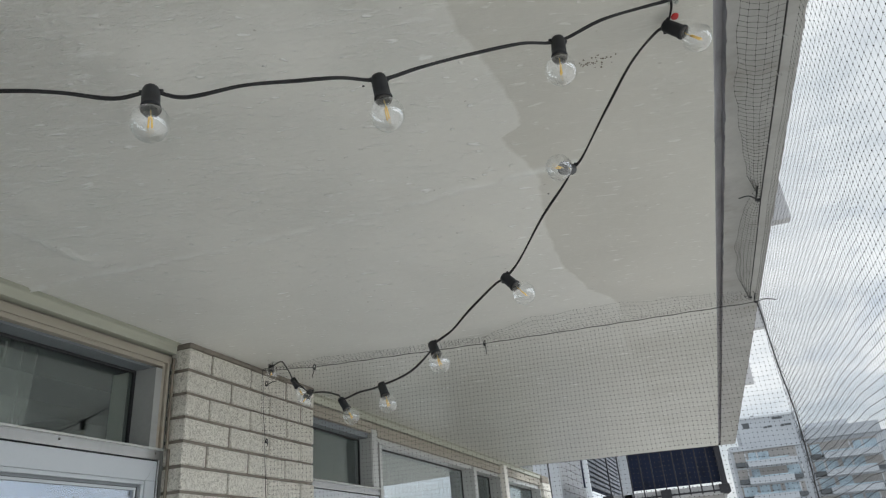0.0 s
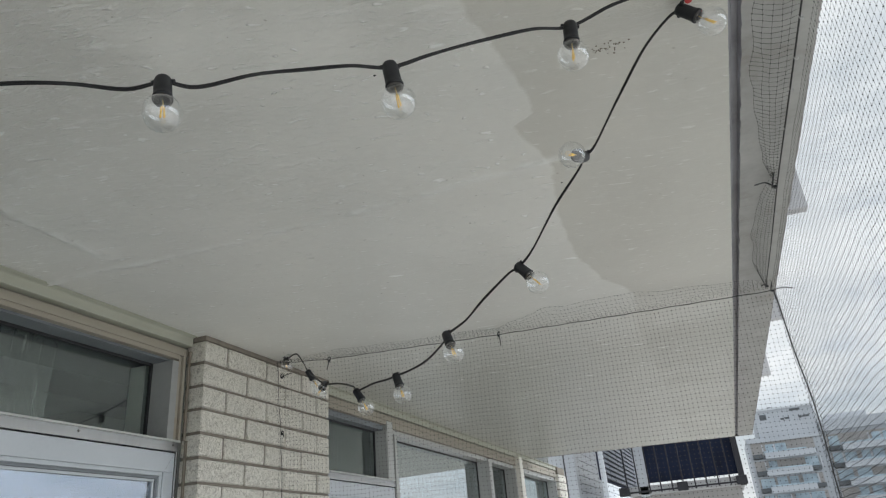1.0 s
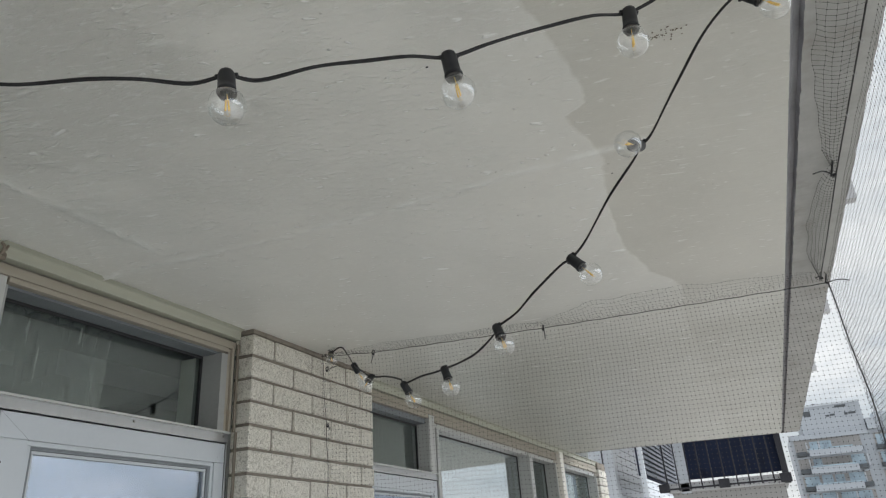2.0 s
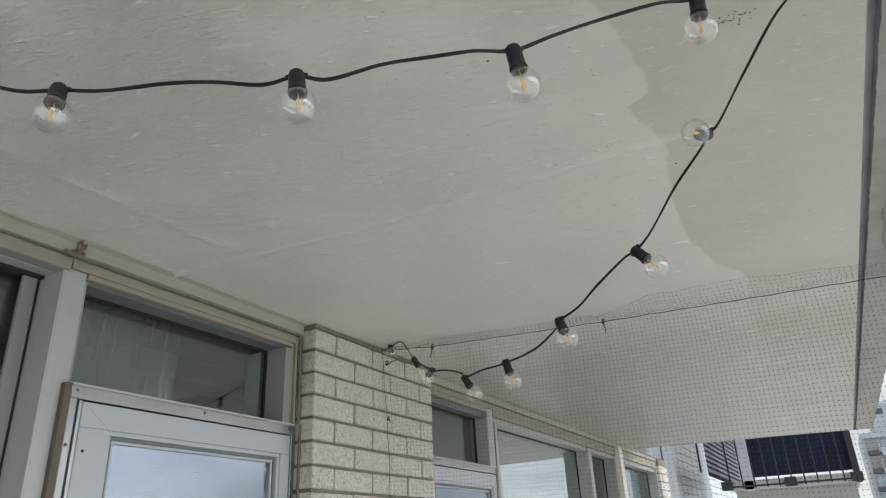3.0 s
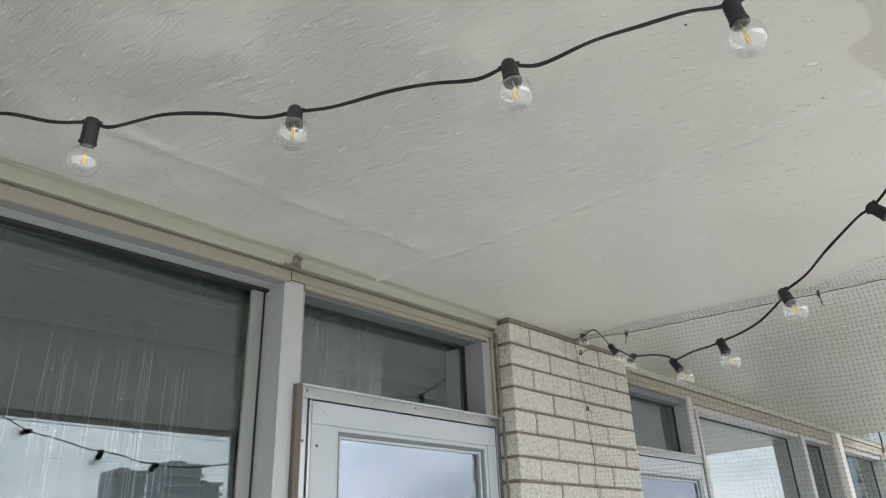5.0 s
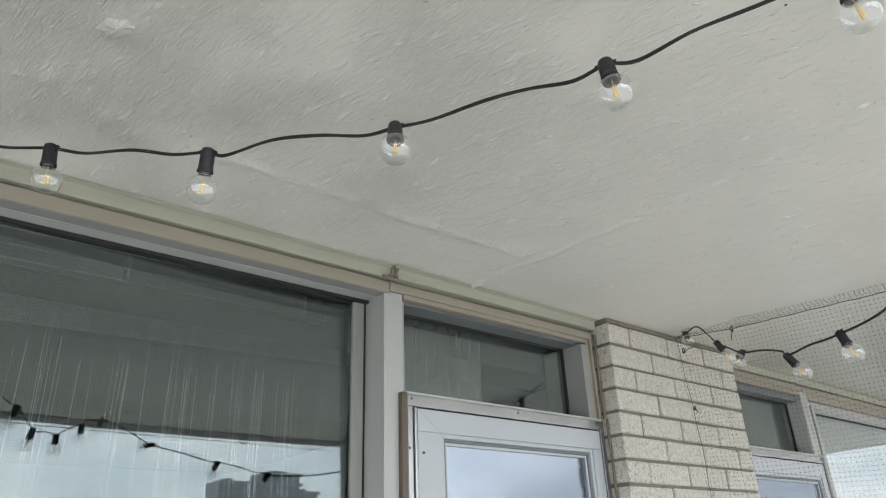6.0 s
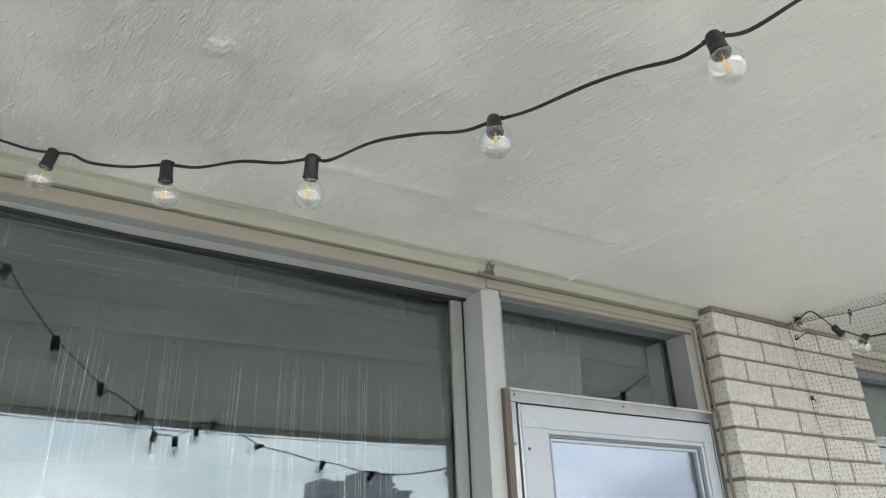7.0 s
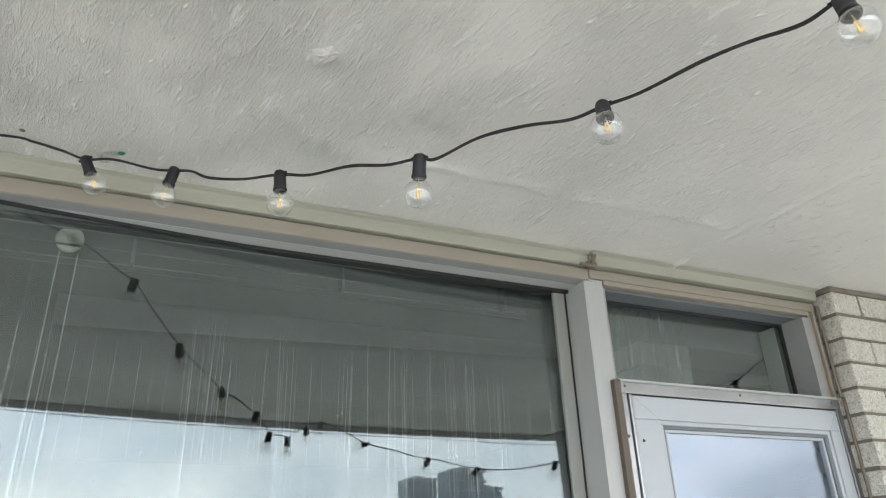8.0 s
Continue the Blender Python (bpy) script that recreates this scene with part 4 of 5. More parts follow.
adhesive_hook((1.905, 0.868, 2.4985), 5, M_RED, "clear adhesive hook with a red tab on the ceiling", (0.004, 0.058, 0.001))
adhesive_hook((0.092, -0.402, 2.4985), -30, M_GREEN, "clear adhesive hook with a green tab on the ceiling", (0.002, 0.030, -0.003))
adhesive_hook((0.150, 2.365, 2.4985), 60, M_BLACK, "dark adhesive hook at the end of the string light", (0.0, 0.03, 0.001))

def mark(name, x, y, r, material, label):
    bm = lathe(bmesh.new(), [(0.0, -0.0016), (r * 0.6, -0.0014), (r, 0.0)], 14)
    for v in bm.verts:
        v.co.x *= 1.0 + 0.35 * noise.noise((v.co.x * 300, v.co.y * 300, x))
    o = new(name, finish(name, bm, material, smooth=True))
    o.location = (x, y, ceiling_z(x, y) + 0.0003)
    tagged(o, label, "mark")


mark("rust_spot", 0.122, -0.572, 0.007, M_CAULK, "small brown rust spot on the painted ceiling")
mark("nail_head", 0.061, -0.180, 0.003, M_BLACK, "small dark nail head in the ceiling")
mark("nail_head", 1.33, 0.86, 0.003, M_BLACK, "small dark nail head in the ceiling")
mark("nail_head", 1.56, 1.46, 0.0028, M_BLACK, "small dark nail head in the ceiling")

bm = bmesh.new()
rnd = random.Random(21)
for k in range(34):
    gx, gy = 1.748 + rnd.gauss(0, 0.022), 0.985 + rnd.gauss(0, 0.010)
    gr = rnd.uniform(0.0008, 0.0022)
    bmesh.ops.create_icosphere(bm, subdivisions=1, radius=gr, matrix=Matrix.Translation((gx, gy, ceiling_z(gx, gy) - 0.0002)))
solid("grit_specks", bm, M_CAULK, "dark grit stuck in the ceiling paint", "grit", kind="stuff")

# ---- bird netting ----


def net_into(verts, faces, lattice, r=0.00022, knot=0.0023):
    """Strands with three sides along both ways of a lattice of points, and a knot at each crossing."""
    nu, nv = len(lattice), len(lattice[0])

    def strand(pts):
        base = len(verts)
        for i, p in enumerate(pts):
            d = pts[min(i + 1, len(pts) - 1)] - pts[max(i - 1, 0)]
            d.normalize()
            s = d.cross(Vector((0.31, 0.52, 0.79)))
            s.normalize()
            u = d.cross(s)
            for a in (0.0, 2.094, 4.189):
                verts.append(p + (s * math.cos(a) + u * math.sin(a)) * r)
        for i in range(len(pts) - 1):
            for k in range(3):
                a, b = base + 3 * i + k, base + 3 * i + (k + 1) % 3
                faces.append((a, b, b + 3, a + 3))

    for row in lattice:
        strand(row)
    for j in range(nv):
        strand([lattice[i][j] for i in range(nu)])
    for row in lattice:
        for p in row:
            b = len(verts)
            for o in ((knot, 0, 0), (-knot, 0, 0), (0, knot, 0), (0, -knot, 0), (0, 0, knot), (0, 0, -knot)):
                verts.append(p + Vector(o))
            for q in ((0, 2, 4), (2, 1, 4), (1, 3, 4), (3, 0, 4), (2, 0, 5), (1, 2, 5), (3, 1, 5), (0, 3, 5)):
                faces.append(tuple(b + k for k in q))


def lerp_table(table, x):
    for (a, b), (c, d) in zip(table, table[1:]):
        if x <= c:
            return b + (d - b) * max(0.0, (x - a) / (c - a))
    return table[-1][1]


WIRE_Y = [(0.07, 2.40), (0.308, 2.447), (1.05, 2.53), (1.6, 2.57), (2.10, 2.58)]
WIRE_Z = [(0.07, 2.485), (0.308, 2.473), (1.05, 2.466), (1.6, 2.462), (2.10, 2.452)]
FLAP = [(0.07, 0.0), (0.20, 0.02), (0.35, 0.06), (0.5, 0.05), (0.65, 0.03), (0.95, 0.025), (1.05, 0.0), (1.15, 0.09), (1.28, 0.16), (1.5, 0.19), (1.7, 0.15), (1.85, 0.09), (2.0, 0.06), (2.10, 0.0)]
SIDE_FLAP = [(-2.0, 0.05), (0.0, 0.06), (0.5, 0.065), (1.0, 0.075), (1.3, 0.065), (1.6, 0.035), (1.695, 0.01), (1.8, 0.035), (2.1, 0.05), (2.4, 0.035), (2.58, 0.0)]
PITCH = 0.0160


def side_wire(y):
    return Vector((2.079 + 0.004 * math.sin(y * 2.1), y, 2.474 - 0.008 * math.sin(max(0, min(1, (2.58 - y) / 0.88)) * math.pi) - 0.010 * max(0, y - 1.6)))


def cross_wire(x):
    return Vector((x, lerp_table(WIRE_Y, x), lerp_table(WIRE_Z, x)))


net = thing("bird_net", "black fine-meshed bird netting hung across and along the balcony", "netting")
verts, faces = [], []
lat = []
nx = round((2.10 - 0.075) / PITCH)
for i in range(nx + 1):
    x = 0.075 + (2.10 - 0.075) * i / nx
    w = cross_wire(x)
    lat.append([w + Vector((0.004 * noise.noise((i * 0.15, j * 0.15, 5)), 0.03 * math.sin(j * 0.0275) + 0.012 * noise.noise((i * 0.07, j * 0.06, 2)), -PITCH * j + 0.004 * noise.noise((i * 0.13, j * 0.12, 9)))) for j in range(88)])
net_into(verts, faces, lat, 0.00007, 0.0022)
lat = []
for i in range(nx + 1):
    x = 0.075 + (2.10 - 0.075) * i / nx
    w = cross_wire(x)
    f = lerp_table(FLAP, x) * (0.85 + 0.3 * noise.noise((x * 9, 0, 0)))
    lat.append([w + Vector((0.012 * noise.noise((i * 0.3, j, 1)), -f * j / 8, (2.4935 - w.z) * min(1, (j / 8) ** 0.6) - 0.02 * math.sin(j / 8 * math.pi) * min(1, f * 8))) for j in range(9)])
net_into(verts, faces, lat, 0.00018, 0.0016)
me = bpy.data.meshes.new("mesh")
me.from_pydata(verts, [], faces)
me.materials.append(M_NET)
o = new("cross_net", me)
o.parent = net
tagged(o, "netting across the balcony", kind="stuff")

verts, faces = [], []
lat = []
ny = round(3.78 / PITCH)
for i in range(ny + 1):
    y = -1.2 + 3.78 * i / ny
    w = side_wire(y)
    pull = 0.02 * math.exp(-((y - 2.58) / 0.25) ** 2)
    lat.append([w + Vector((0.02 * math.sin(min(j, 64) * 0.031) * (0.6 + 0.6 * noise.noise((y, j * 0.03, 4))) + 0.02, 0.010 * noise.noise((i * 0.12, j * 0.12, 7)) - pull * math.sin(j * 0.07), -PITCH * j + 0.006 * noise.noise((i * 0.10, j * 0.10, 3)))) for j in range(88)])
net_into(verts, faces, lat, 0.00019, 0.0014)
lat = []
for i in range(ny + 1):
    y = -1.2 + 3.78 * i / ny
    w = side_wire(y)
    f = lerp_table(SIDE_FLAP, y)
    lat.append([w + Vector((-f * j / 5 * (1 + 0.15 * noise.noise((y * 8, j, 0))), 0.008 * noise.noise((i * 0.3, j, 1)), (2.4935 - w.z) * min(1, (j / 5) ** 0.7) - 0.012 * math.sin(j / 5 * math.pi))) for j in range(6)])
net_into(verts, faces, lat, 0.00030, 0.0014)
me = bpy.data.meshes.new("mesh")
me.from_pydata(verts, [], faces)
me.materials.append(M_NET)
o = new("side_net", me)
o.parent = net
tagged(o, "netting along the open edge", kind="stuff")

bm = bmesh.new()
tube(bm, [cross_wire(0.07 + 2.035 * k / 60) + Vector((0, 0, 0.0015 * math.sin(k * 1.7))) for k in range(61)], 0.0013, 6)
part("cross_rope", bm, M_NET, net, "taut black edge rope", smooth=True)
bm = bmesh.new()
tube(bm, [side_wire(-2.0 + 4.58 * k / 120) for k in range(121)], 0.0017, 6)
part("side_rope", bm, M_NET, net, "taut black edge rope", smooth=True)
bm = bmesh.new()
corner = [(2.100, 2.580, 2.452), (2.104, 2.585, 2.40), (2.108, 2.59, 2.30), (2.112, 2.59, 2.20), (2.120, 2.592, 2.10), (2.124, 2.59, 2.0), (2.122, 2.59, 1.85), (2.118, 2.59, 1.70), (2.112, 2.59, 1.0)]
tube(bm, spline(corner, 6), 0.0022, 6)
for ph in (0.0, 2.1, 4.0):
    tube(bm, [p + Vector((0.009 * math.sin(k * 0.33 + ph) + 0.006 * noise.noise((k * 0.2, ph, 0)), 0.006 * math.cos(k * 0.41 + ph), 0)) for k, p in enumerate(spline(corner[2:], 8))], 0.0007, 4)
part("corner_rope", bm, M_NET, net, "rope lacing the net's corner", smooth=True)
bm = bmesh.new()
tube(bm, [(0.073 + 0.002 * math.sin(k), 2.405 + 0.045 * min(1, k / 12), 2.485 - 1.4 * k / 40) for k in range(41)], 0.0011, 5)
part("pier_rope", bm, M_NET, net, "thin rope down the brick pier", smooth=True)


def zip_tie(at, tail, loop=0.009):
    bm = bmesh.new()
    at = Vector(at)
    tube(bm, [at + Vector((loop * 0.35 * math.sin(a), loop * math.cos(a), loop * math.sin(a))) for a in [2 * math.pi * k / 12 for k in range(13)]], 0.0022, 5)
    box(bm, at.x - 0.004, at.x + 0.004, at.y - 0.004, at.y + 0.004, at.z - loop - 0.004, at.z - loop + 0.003)
    tube(bm, spline([at + Vector((0, 0, -loop)), at + Vector(tail) * 0.5 + Vector((0.002, 0, 0)), at + Vector(tail)], 4), 0.0018, 5)
    part("zip_tie", bm, M_BLACK, net, "black cable tie")


zip_tie((1.052, 2.528, 2.468), (0.006, -0.01, -0.052))
zip_tie((0.308, 2.445, 2.474), (-0.012, 0.0, -0.045))
zip_tie((2.068, 1.695, 2.480), (-0.050, -0.04, -0.020), 0.018)
zip_tie((2.094, 2.560, 2.462), (0.065, -0.03, -0.03), 0.016)
zip_tie((2.080, 2.545, 2.472), (-0.02, -0.015, -0.01), 0.010)
zip_tie((2.072, 0.35, 2.480), (-0.03, -0.03, -0.02), 0.012)
zip_tie((0.074, 2.449, 2.192), (0.015, -0.012, -0.022), 0.006)
zip_tie((0.10, 2.40, 2.425), (0.03, 0.03, 0.012), 0.008)


def ring(at):
    bm = bmesh.new()
    c = Vector(at)
    tube(bm, [c + Vector((0.004 * math.cos(a), 0.0025 * math.cos(a), 0.004 * math.sin(a))) for a in [2 * math.pi * k / 10 for k in range(11)]], 0.0009, 5)
    part("net_ring", bm, M_RING, net, "small pale net ring")


for yy in (0.62, 0.78, 1.03, 1.15, 1.26, 1.42, 1.88, 2.12, 2.33):
    ring(side_wire(yy) + Vector((0.002, 0, -0.003)))
for xx in (0.45, 0.78, 1.2, 1.36, 1.55, 1.75, 1.9):
    ring(cross_wire(xx) + Vector((0, 0, -0.003)))
ring((2.106, 2.588, 2.36))

# ---- room behind the window: blind fittings and thread curtain ----
rail = thing("curtain_rail", "pair of thin pale curtain rails inside the window", "curtain rail", at=(0, 0, 0))
for zz, xx in ((2.418, -0.27), (2.392, -0.30)):
    part("rail", B(xx - 0.003, xx + 0.003, -2.6, 0.90, zz - 0.0022, zz + 0.0022), M_GREY, rail)
for yy in (-0.33, 0.25, 0.80, -1.2):
    part("bracket", B(-0.305, -0.265, yy - 0.004, yy + 0.004, 2.388, 2.504), M_GREY, rail)

blind = thing("blind_fitting", "pale round blind pulley with two bead chains", "blind")
bm = lathe(bmesh.new(), [(0.0, 0.006), (0.006, 0.006), (0.008, 0.003), (0.030, 0.003), (0.034, 0.0), (0.034, -0.015), (0.0, -0.015)], 28)
o = part("pulley", bm, M_STEM, blind, "cream plastic disc", smooth=False)
o.location, o.rotation_euler = (-0.285, -0.488, 2.442), (0, radians(90), 0)
for y0, y1 in ((-0.505, -0.495), (-0.462, -0.448)):
    verts, faces = [], []
    for k in range(300):
        zc = 2.40 - 0.0062 * k
        yc = y0 + (y1 - y0) * k / 300
        b = len(verts)
        q = 0.0024
        for ofs in ((q, 0, 0), (-q, 0, 0), (0, q, 0), (0, -q, 0), (0, 0, q), (0, 0, -q)):
            verts.append((-0.285 + ofs[0], yc + ofs[1], zc + ofs[2]))
        for f in ((0, 2, 4), (2, 1, 4), (1, 3, 4), (3, 0, 4), (2, 0, 5), (1, 2, 5), (3, 1, 5), (0, 3, 5)):
            faces.append(tuple(b + k2 for k2 in f))
    me = bpy.data.meshes.new("bead_chain")
    me.from_pydata(verts, [], faces)
    me.materials.append(M_THREAD)
    o = new("bead_chain", me)
    o.parent = blind
    tagged(o, "white bead chain")

threads = thing("thread_curtain", "glittering pale thread curtain hanging inside the window", "curtain")
part("heading", B(-0.3415, -0.3385, -2.5, 0.92, 2.389, 2.392), M_DARKBEAM, threads, "thin dark curtain wire")
for yy in (-2.4, -0.8, 0.915):
    part("wire_hanger", B(-0.341, -0.339, yy, yy + 0.002, 2.392, 2.505), M_DARKBEAM, threads)
bm_t = bmesh.new()
rnd = random.Random(11)
y = -2.4
while y < 0.89:
    n = rnd.choice((1, 1, 1, 2, 5))
    for k in range(n):
        yy = y + k * 0.006 + rnd.uniform(-0.002, 0.002)
        top = 2.20 + rnd.uniform(-0.06, 0.04)
        lean = rnd.uniform(-0.012, 0.012)
        r0 = rnd.choice((0.00022, 0.0003, 0.00045))
        tube(bm_t, [(-0.34, yy + lean * (1 - j / 5) + 0.002 * math.sin(j * 2 + yy * 50), top - 1.7 * j / 6) for j in range(7)], r0, 3)
        tube(bm_t, [(-0.34, yy + lean, 2.39), (-0.34, yy + lean, top)], 0.00006, 3)
        for b in range(rnd.choice((2, 4, 6))):
            zb = top - rnd.uniform(0.0, 0.7)
            q = rnd.uniform(0.0014, 0.0028)
            bmesh.ops.create_icosphere(bm_t, subdivisions=0 + 1, radius=q, matrix=Matrix.Translation((-0.34, yy + lean * (1 - (top - zb) / 1.4), zb)))
    y += rnd.uniform(0.012, 0.05) + n * 0.006
o = part("threads", bm_t, M_THREAD, threads, "fine silvery threads with small glints")
o["kind"] = "stuff"


def sheer_mat():
    m = bpy.data.materials.new("sheer")
    m.use_nodes = True
    nt = m.node_tree
    b = bsdf_of(m)
    b.inputs["Base Color"].default_value = (0.75, 0.76, 0.74, 1)
    b.inputs["Roughness"].default_value = 0.8
    tc = nt.nodes.new("ShaderNodeTexCoord")
    mp = nt.nodes.new("ShaderNodeMapping")
    mp.inputs["Scale"].default_value = (1, 60, 4)
    n = nt.nodes.new("ShaderNodeTexNoise")
    n.inputs["Scale"].default_value = 1.2
    n.inputs["Detail"].default_value = 6
    r = nt.nodes.new("ShaderNodeMapRange")
    r.inputs["From Min"].default_value = 0.35
    r.inputs["From Max"].default_value = 0.75
    r.inputs["To Min"].default_value = 0.02
    r.inputs["To Max"].default_value = 0.36
    nt.links.new(tc.outputs["Object"], mp.inputs["Vector"])
    nt.links.new(mp.outputs[0], n.inputs["Vector"])
    nt.links.new(n.outputs["Fac"], r.inputs["Value"])
    nt.links.new(r.outputs[0], b.inputs["Alpha"])
    return m


def sheer(name, x, y0, y1, z0, z1, label):
    bm = bmesh.new()
    cols = []
    for k in range(81):
        yy = y0 + (y1 - y0) * k / 80
        xx = x + 0.012 * math.sin(k * 0.9) + 0.006 * math.sin(k * 2.3)
        cols.append([bm.verts.new((xx * (1 + 0.01 * j), yy + 0.0006 * j * math.sin(k), z1 + (z0 - z1) * j / 6 - (0.03 * abs(math.sin(k * 0.37)) if j == 0 else 0))) for j in range(7)])
    for a, b in zip(cols, cols[1:]):
        for j in range(6):
            bm.faces.new((a[j], b[j], b[j + 1], a[j + 1]))
    ob = new(name, finish(name, bm, sheer_mat(), smooth=True))
    so = ob.modifiers.new("thick", "SOLIDIFY")
    so.thickness = 0.001
    tagged(ob, label, "curtain")
    return ob


sheer("sheer_curtain", -0.38, 1.02, 1.665, 2.03, 2.5045, "sheer crumpled white curtain behind the transom window")
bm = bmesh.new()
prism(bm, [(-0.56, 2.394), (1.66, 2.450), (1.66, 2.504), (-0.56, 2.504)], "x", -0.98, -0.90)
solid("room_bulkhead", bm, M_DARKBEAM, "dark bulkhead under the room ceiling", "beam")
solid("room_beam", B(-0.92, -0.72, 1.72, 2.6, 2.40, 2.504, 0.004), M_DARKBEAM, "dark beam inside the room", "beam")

# ---- outside: upper balconies, neighbouring wing, towers ----
solid("wall_upper_floors", B(-0.6, -0.33, -3.0, 20.0, 4.9, 8.2), M_WHITEWALL, "white wall of the floors above", "wall")
solid("wall_above_slab", B(-0.6, -0.33, -3.0, 7.0, 2.7, 4.9), M_WHITEWALL, "white wall over the balcony slab", "wall")
for yy in (8.585, 13.63, 19.01):
    fin = thing("balcony_divider", "grey upright divider wall between balconies above", "divider wall", group="dividers above")
    part("panel", B(-0.33, 3.46, yy, yy + 0.16, 5.20, 8.0, 0.01), M_GREYSLAB, fin)
    part("foot", B(2.9, 3.2, yy + 0.02, yy + 0.14, 5.10, 5.20, 0.005), M_GREYSLAB, fin)

K = 1.992


def wx(x):
    return 1.78 + (x - 1.78) * K


def wz(z):
    return 1.66 + (z - 1.66) * K


wing = thing("neighbour_wing", "white rendered wing of the building with a screened balcony", "building")
part("wall", B(-12.0, wx(-0.73), 24.3, 24.8, -25, 7.0), M_WHITEWALL, wing)
part("downpipe", tube(bmesh.new(), [(wx(-0.70), 24.22, 7.0), (wx(-0.70), 24.22, 3.0), (wx(-0.71), 24.22, -25.0)], 0.045, 8), M_RAIL, wing, "dark downpipe")
part("pilaster", B(wx(-0.69), wx(-0.51), 24.1, 24.8, -25, 7.0, 0.02), M_WHITEWALL, wing)
for k in range(26):
    z0 = 1.0 + 0.26 * k
    part("block_course", prism(bmesh.new(), [(24.8, z0), (44.0, z0), (44.0, z0 + 0.235), (24.8, z0 + 0.235)], "x", -4.2, -2.80), M_WHITEWALL, wing)
part("side_wall", B(-4.2, -2.85, 24.8, 44.0, -25, 7.5), M_TAN, wing)
for k in range(17):
    b = bmesh.new()
    z0 = 3.45 + 0.155 * k
    prism(b, [(21.9, z0), (30.5, z0), (30.5, z0 + 0.09), (21.9, z0 + 0.09)], "x", -1.56, -1.50)
    part("louvre_slat", b, M_LOUVER, wing)
part("louvre_back", B(-1.70, -1.60, 21.9, 30.5, 3.40, 6.2), M_NAVY, wing, "dark louvre backing")
part("louvre_post", B(-1.62, -1.48, 21.75, 21.9, -25.0, 6.2), M_WHITEWALL, wing)
part("balcony_post", B(wx(0.48), wx(0.63), 24.0, 24.3, 2.9, 6.5, 0.02), M_WHITEWALL, wing)
part("screen", B(wx(0.645), wx(2.0), 24.12, 24.16, wz(2.48), 6.5), M_NAVY, wing, "dark navy privacy screen")
part("balcony_slab", B(-1.2, wx(2.06), 24.0, 27.5, wz(2.30), wz(2.44), 0.02), M_GREYSLAB, wing, "pale balcony slab")
part("slab_skirt", B(-1.1, wx(2.0), 24.25, 27.0, wz(2.30) - 1.4, wz(2.30) - 0.002), M_TAN, wing, "beige wall under the balcony")
for k in range(11):
    x = wx(0.30) + (wx(2.04) - wx(0.30)) * k / 10
    part("baluster", B(x - 0.02, x + 0.02, 23.86, 23.90, wz(2.32), 6.4), M_RAIL, wing, "dark railing bar")
part("bottom_rail", B(wx(0.28), wx(2.06), 23.85, 23.91, wz(2.34), wz(2.34) + 0.05), M_RAIL, wing, "dark bottom rail")
for x in (wx(0.24), wx(1.15), wx(2.03)):
    part("bracket", B(x - 0.16, x + 0.16, 23.80, 24.0, wz(2.31), wz(2.31) + 0.26, 0.02), M_RAIL, wing, "black rail bracket")
part("end_post", B(wx(2.0), wx(2.085), 23.82, 24.3, wz(2.30), 6.4), M_RAIL, wing, "dark end panel")

F = 1.749


def tx(x):
    return 1.78 + (x - 1.78) * F


def tz(z):
    return 1.66 + (z - 1.66) * F


tower = thing("apartment_tower", "tall white apartment tower with rows of balconies", "building")
TY = 140.0
part("wall", B(tx(4.7), tx(19.5), TY, TY + 16, -25, tz(10.25)), M_TOWERWALL, tower)
part("penthouse", B(tx(6.1), tx(11.72), TY - 0.4, TY + 14, tz(10.25), tz(12.95)), M_TOWERWALL, tower, "stepped white roof storey")
part("roof_band", B(tx(11.80), tx(18.9), TY - 0.9, TY + 15, tz(10.1), tz(11.15)), M_TOWERWALL, tower, "white roof parapet")
part("roof_box", B(tx(12.7), tx(16.4), TY + 1.0, TY + 5, tz(11.15), tz(11.75)), M_WHITEWALL, tower)
part("roof_box", B(tx(7.6), tx(7.9), TY + 1.0, TY + 3, tz(12.95), tz(13.25)), M_TOWERDARK, tower)
part("roof_slab", B(tx(6.0), tx(11.76), TY - 0.7, TY + 14, tz(12.85), tz(13.02)), M_WHITEWALL, tower)
for x0, x1, z0, z1 in ((6.55, 7.2, 11.9, 12.45), (8.9, 9.35, 11.75, 11.95), (8.5, 8.85, 11.72, 11.9), (10.2, 10.5, 11.7, 11.95), (10.55, 11.2, 11.75, 11.95), (9.5, 10.5, 12.5, 12.72)):
    part("window", B(tx(x0), tx(x1), TY - 0.45, TY - 0.3, tz(z0), tz(z1)), M_TOWERDARK, tower)
part("band", B(tx(4.8), tx(11.7), TY - 0.6, TY, tz(9.75), tz(10.25)), M_TOWERWALL, tower)
rnd = random.Random(8)
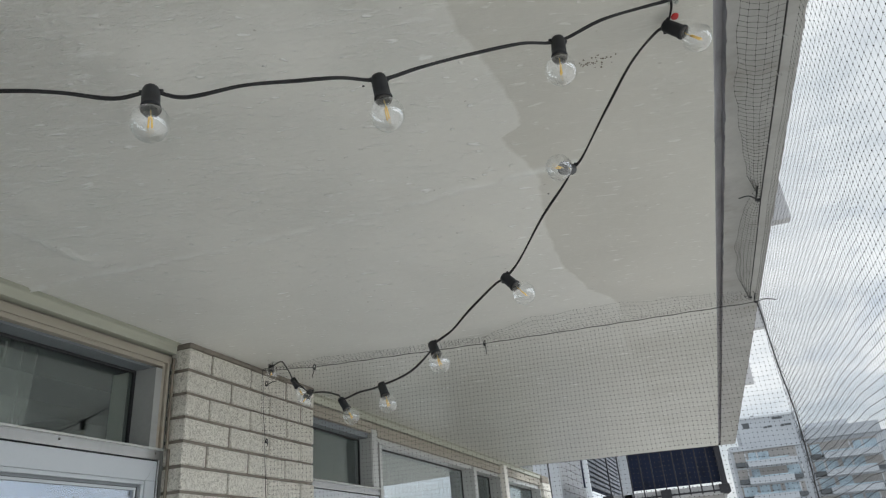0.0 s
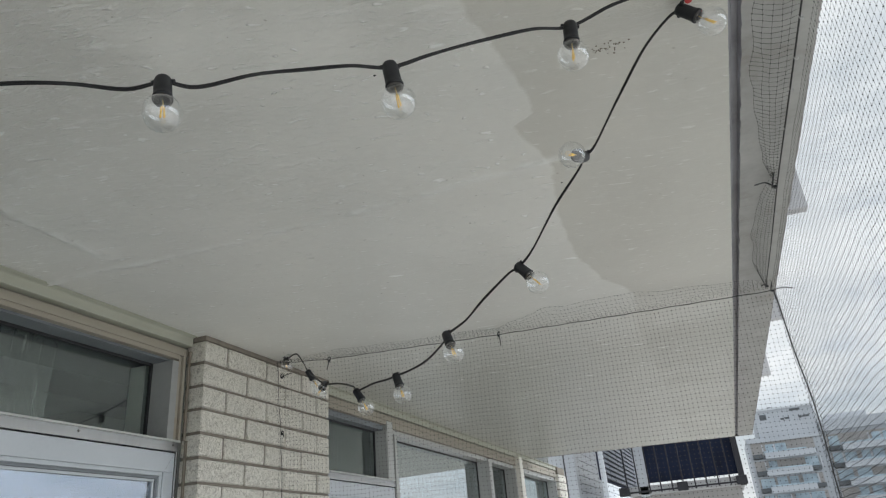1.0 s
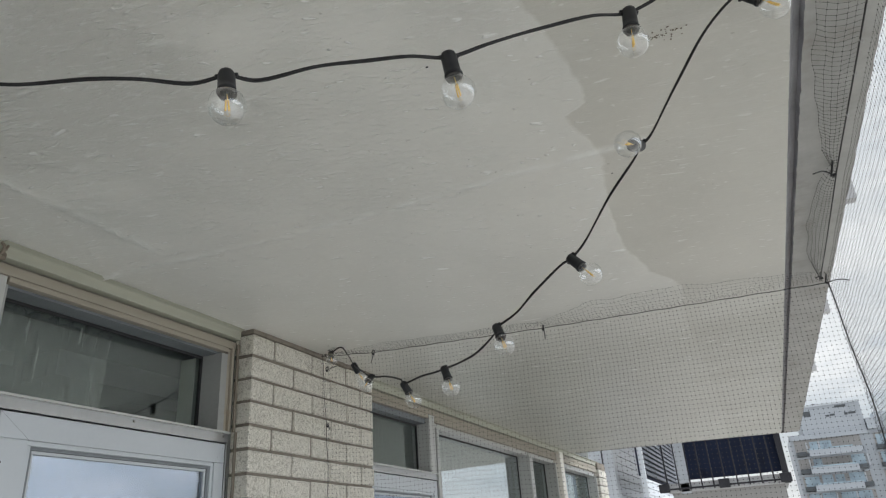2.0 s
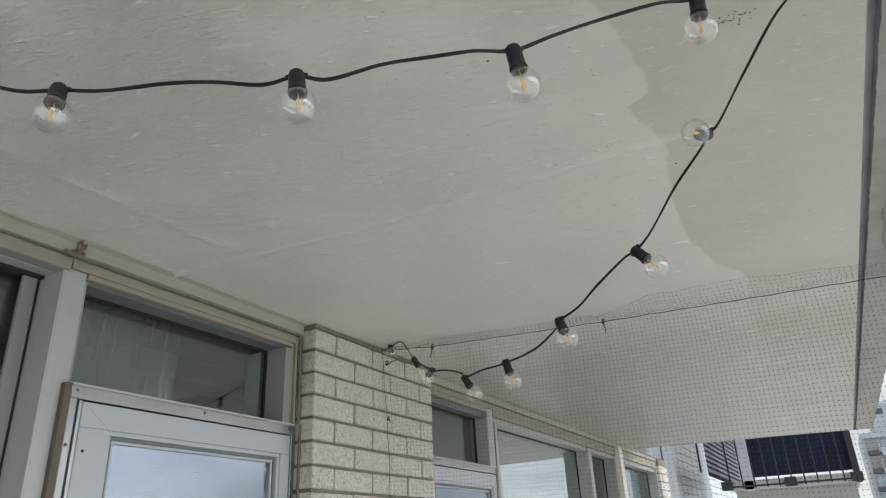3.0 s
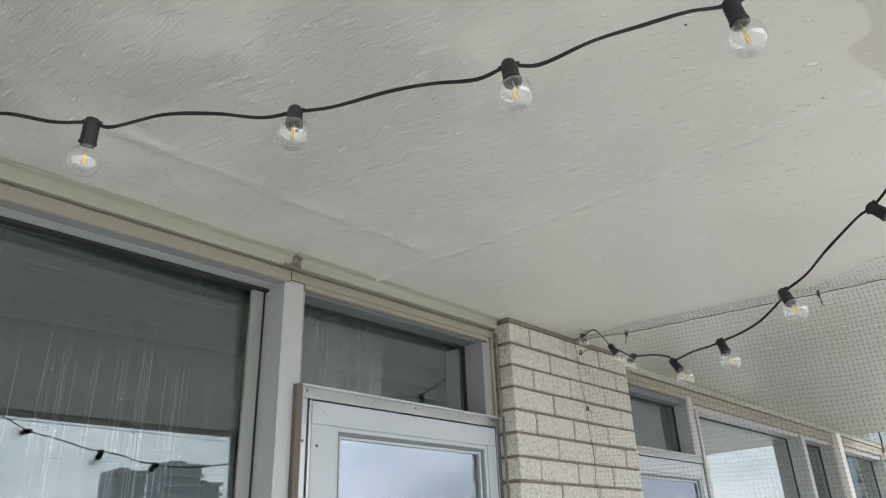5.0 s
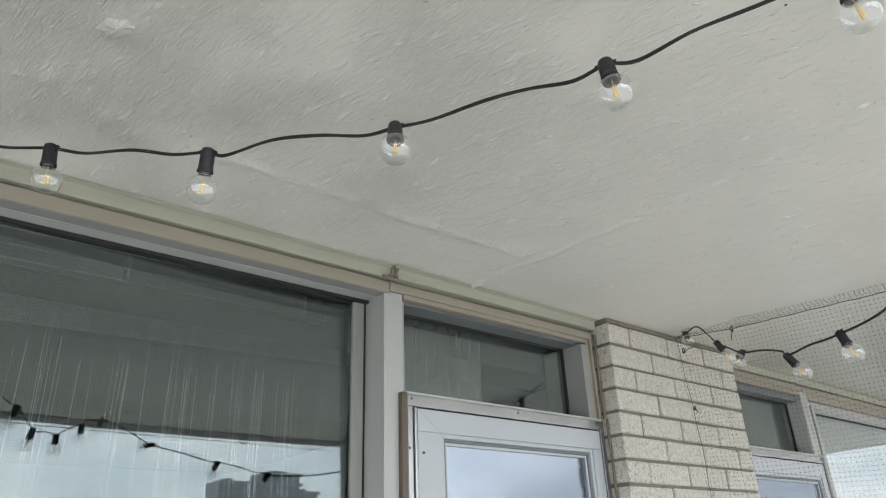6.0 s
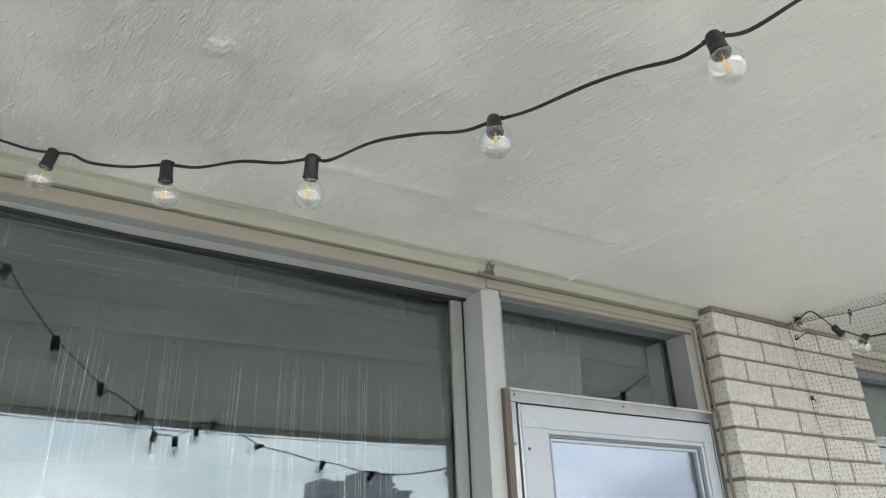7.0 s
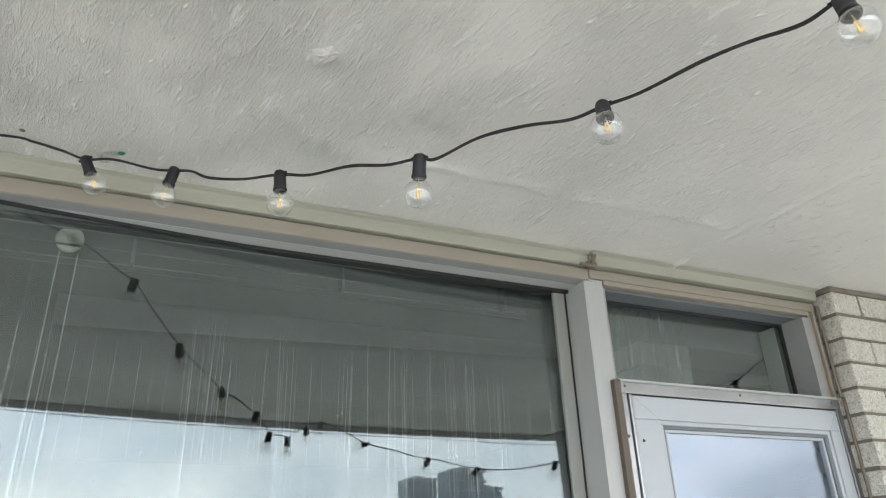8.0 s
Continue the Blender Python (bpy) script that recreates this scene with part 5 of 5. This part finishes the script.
for bay, (a, b) in enumerate(((5.0, 10.95), (12.1, 18.4))):
    for st in range(12):
        zs = 8.36 - 1.635 * st
        w0, w1 = tx(a), tx(b)
        wide = st == 0
        part("recess", B(w0, w1, TY - 0.12, TY - 0.04, tz(zs + 0.05), tz(zs + 1.38)), M_TAN, tower, "tan balcony recess")
        x = w0 + 0.3
        while x < w1 - 1.2:
            wd = rnd.uniform(1.2, 2.4)
            if rnd.random() < 0.75:
                part("window", B(x, min(x + wd, w1 - 0.1), TY - 0.2, TY - 0.1, tz(zs + 0.1), tz(zs + rnd.choice((1.15, 1.2)))), M_TOWERGLASS, tower)
            if rnd.random() < 0.45:
                part("door_frame", B(x + wd + 0.05, x + wd + 0.25, TY - 0.22, TY - 0.1, tz(zs + 0.1), tz(zs + 1.15)), M_WHITEWALL, tower)
            x += wd + rnd.uniform(0.3, 0.8)
        part("balcony", B(w0 + (1.6 if not wide else 2.0), w1 - (1.5 if not wide else 0.2), TY - 1.8, TY, tz(zs - 0.30), tz(zs + 0.28), 0.05), M_TOWERWALL, tower, "white balcony parapet")
        part("balcony_rail", B(w0 + 1.9, w1 - 1.6, TY - 1.85, TY - 1.78, tz(zs + 0.30), tz(zs + 0.42)), M_TOWERGLASS, tower, "grey balcony rail")
        # dark blocks stand in for the shadowed gaps at both balcony ends
        part("end_shade", B(w0, w0 + 1.6, TY - 1.2, TY, tz(zs - 0.18), tz(zs + 0.22)), M_TOWERDARK, tower, "dark block standing for a shadowed gap")
        part("end_shade", B(w1 - 1.4, w1, TY - 1.2, TY, tz(zs - 0.12), tz(zs + 0.24)), M_TOWERDARK, tower, "dark block standing for a shadowed gap")
        part("floor_band", B(w0 - 0.2, w1 + 0.2, TY - 0.35, TY, tz(zs - 0.42), tz(zs - 0.26)), M_TOWERWALL, tower)


def far_tower(y0, y1, top, label, floors):
    t = thing("far_tower", label, "building", group="towers across the city")
    part("body", B(200, 206, y0, y1, -25, top), M_REFTOWER, t)
    for k in range(floors):
        z = top - 1.0 - 3.0 * k
        part("floor_band", B(199.0, 200, y0 - 0.3, y1 + 0.3, z, z + 0.9), M_REFBAND, t)
    part("roof_box", B(201, 205, y0 + 2, y1 - 3, top, top + 0.9), M_REFTOWER, t)


far_tower(98.5, 105.5, 38.6, "dark glass tower seen across the city", 14)
far_tower(109.0, 118.0, 41.3, "pale banded tower seen across the city", 15)
far_tower(118.2, 122.4, 36.0, "low pale tower beside a taller one across the city", 13)
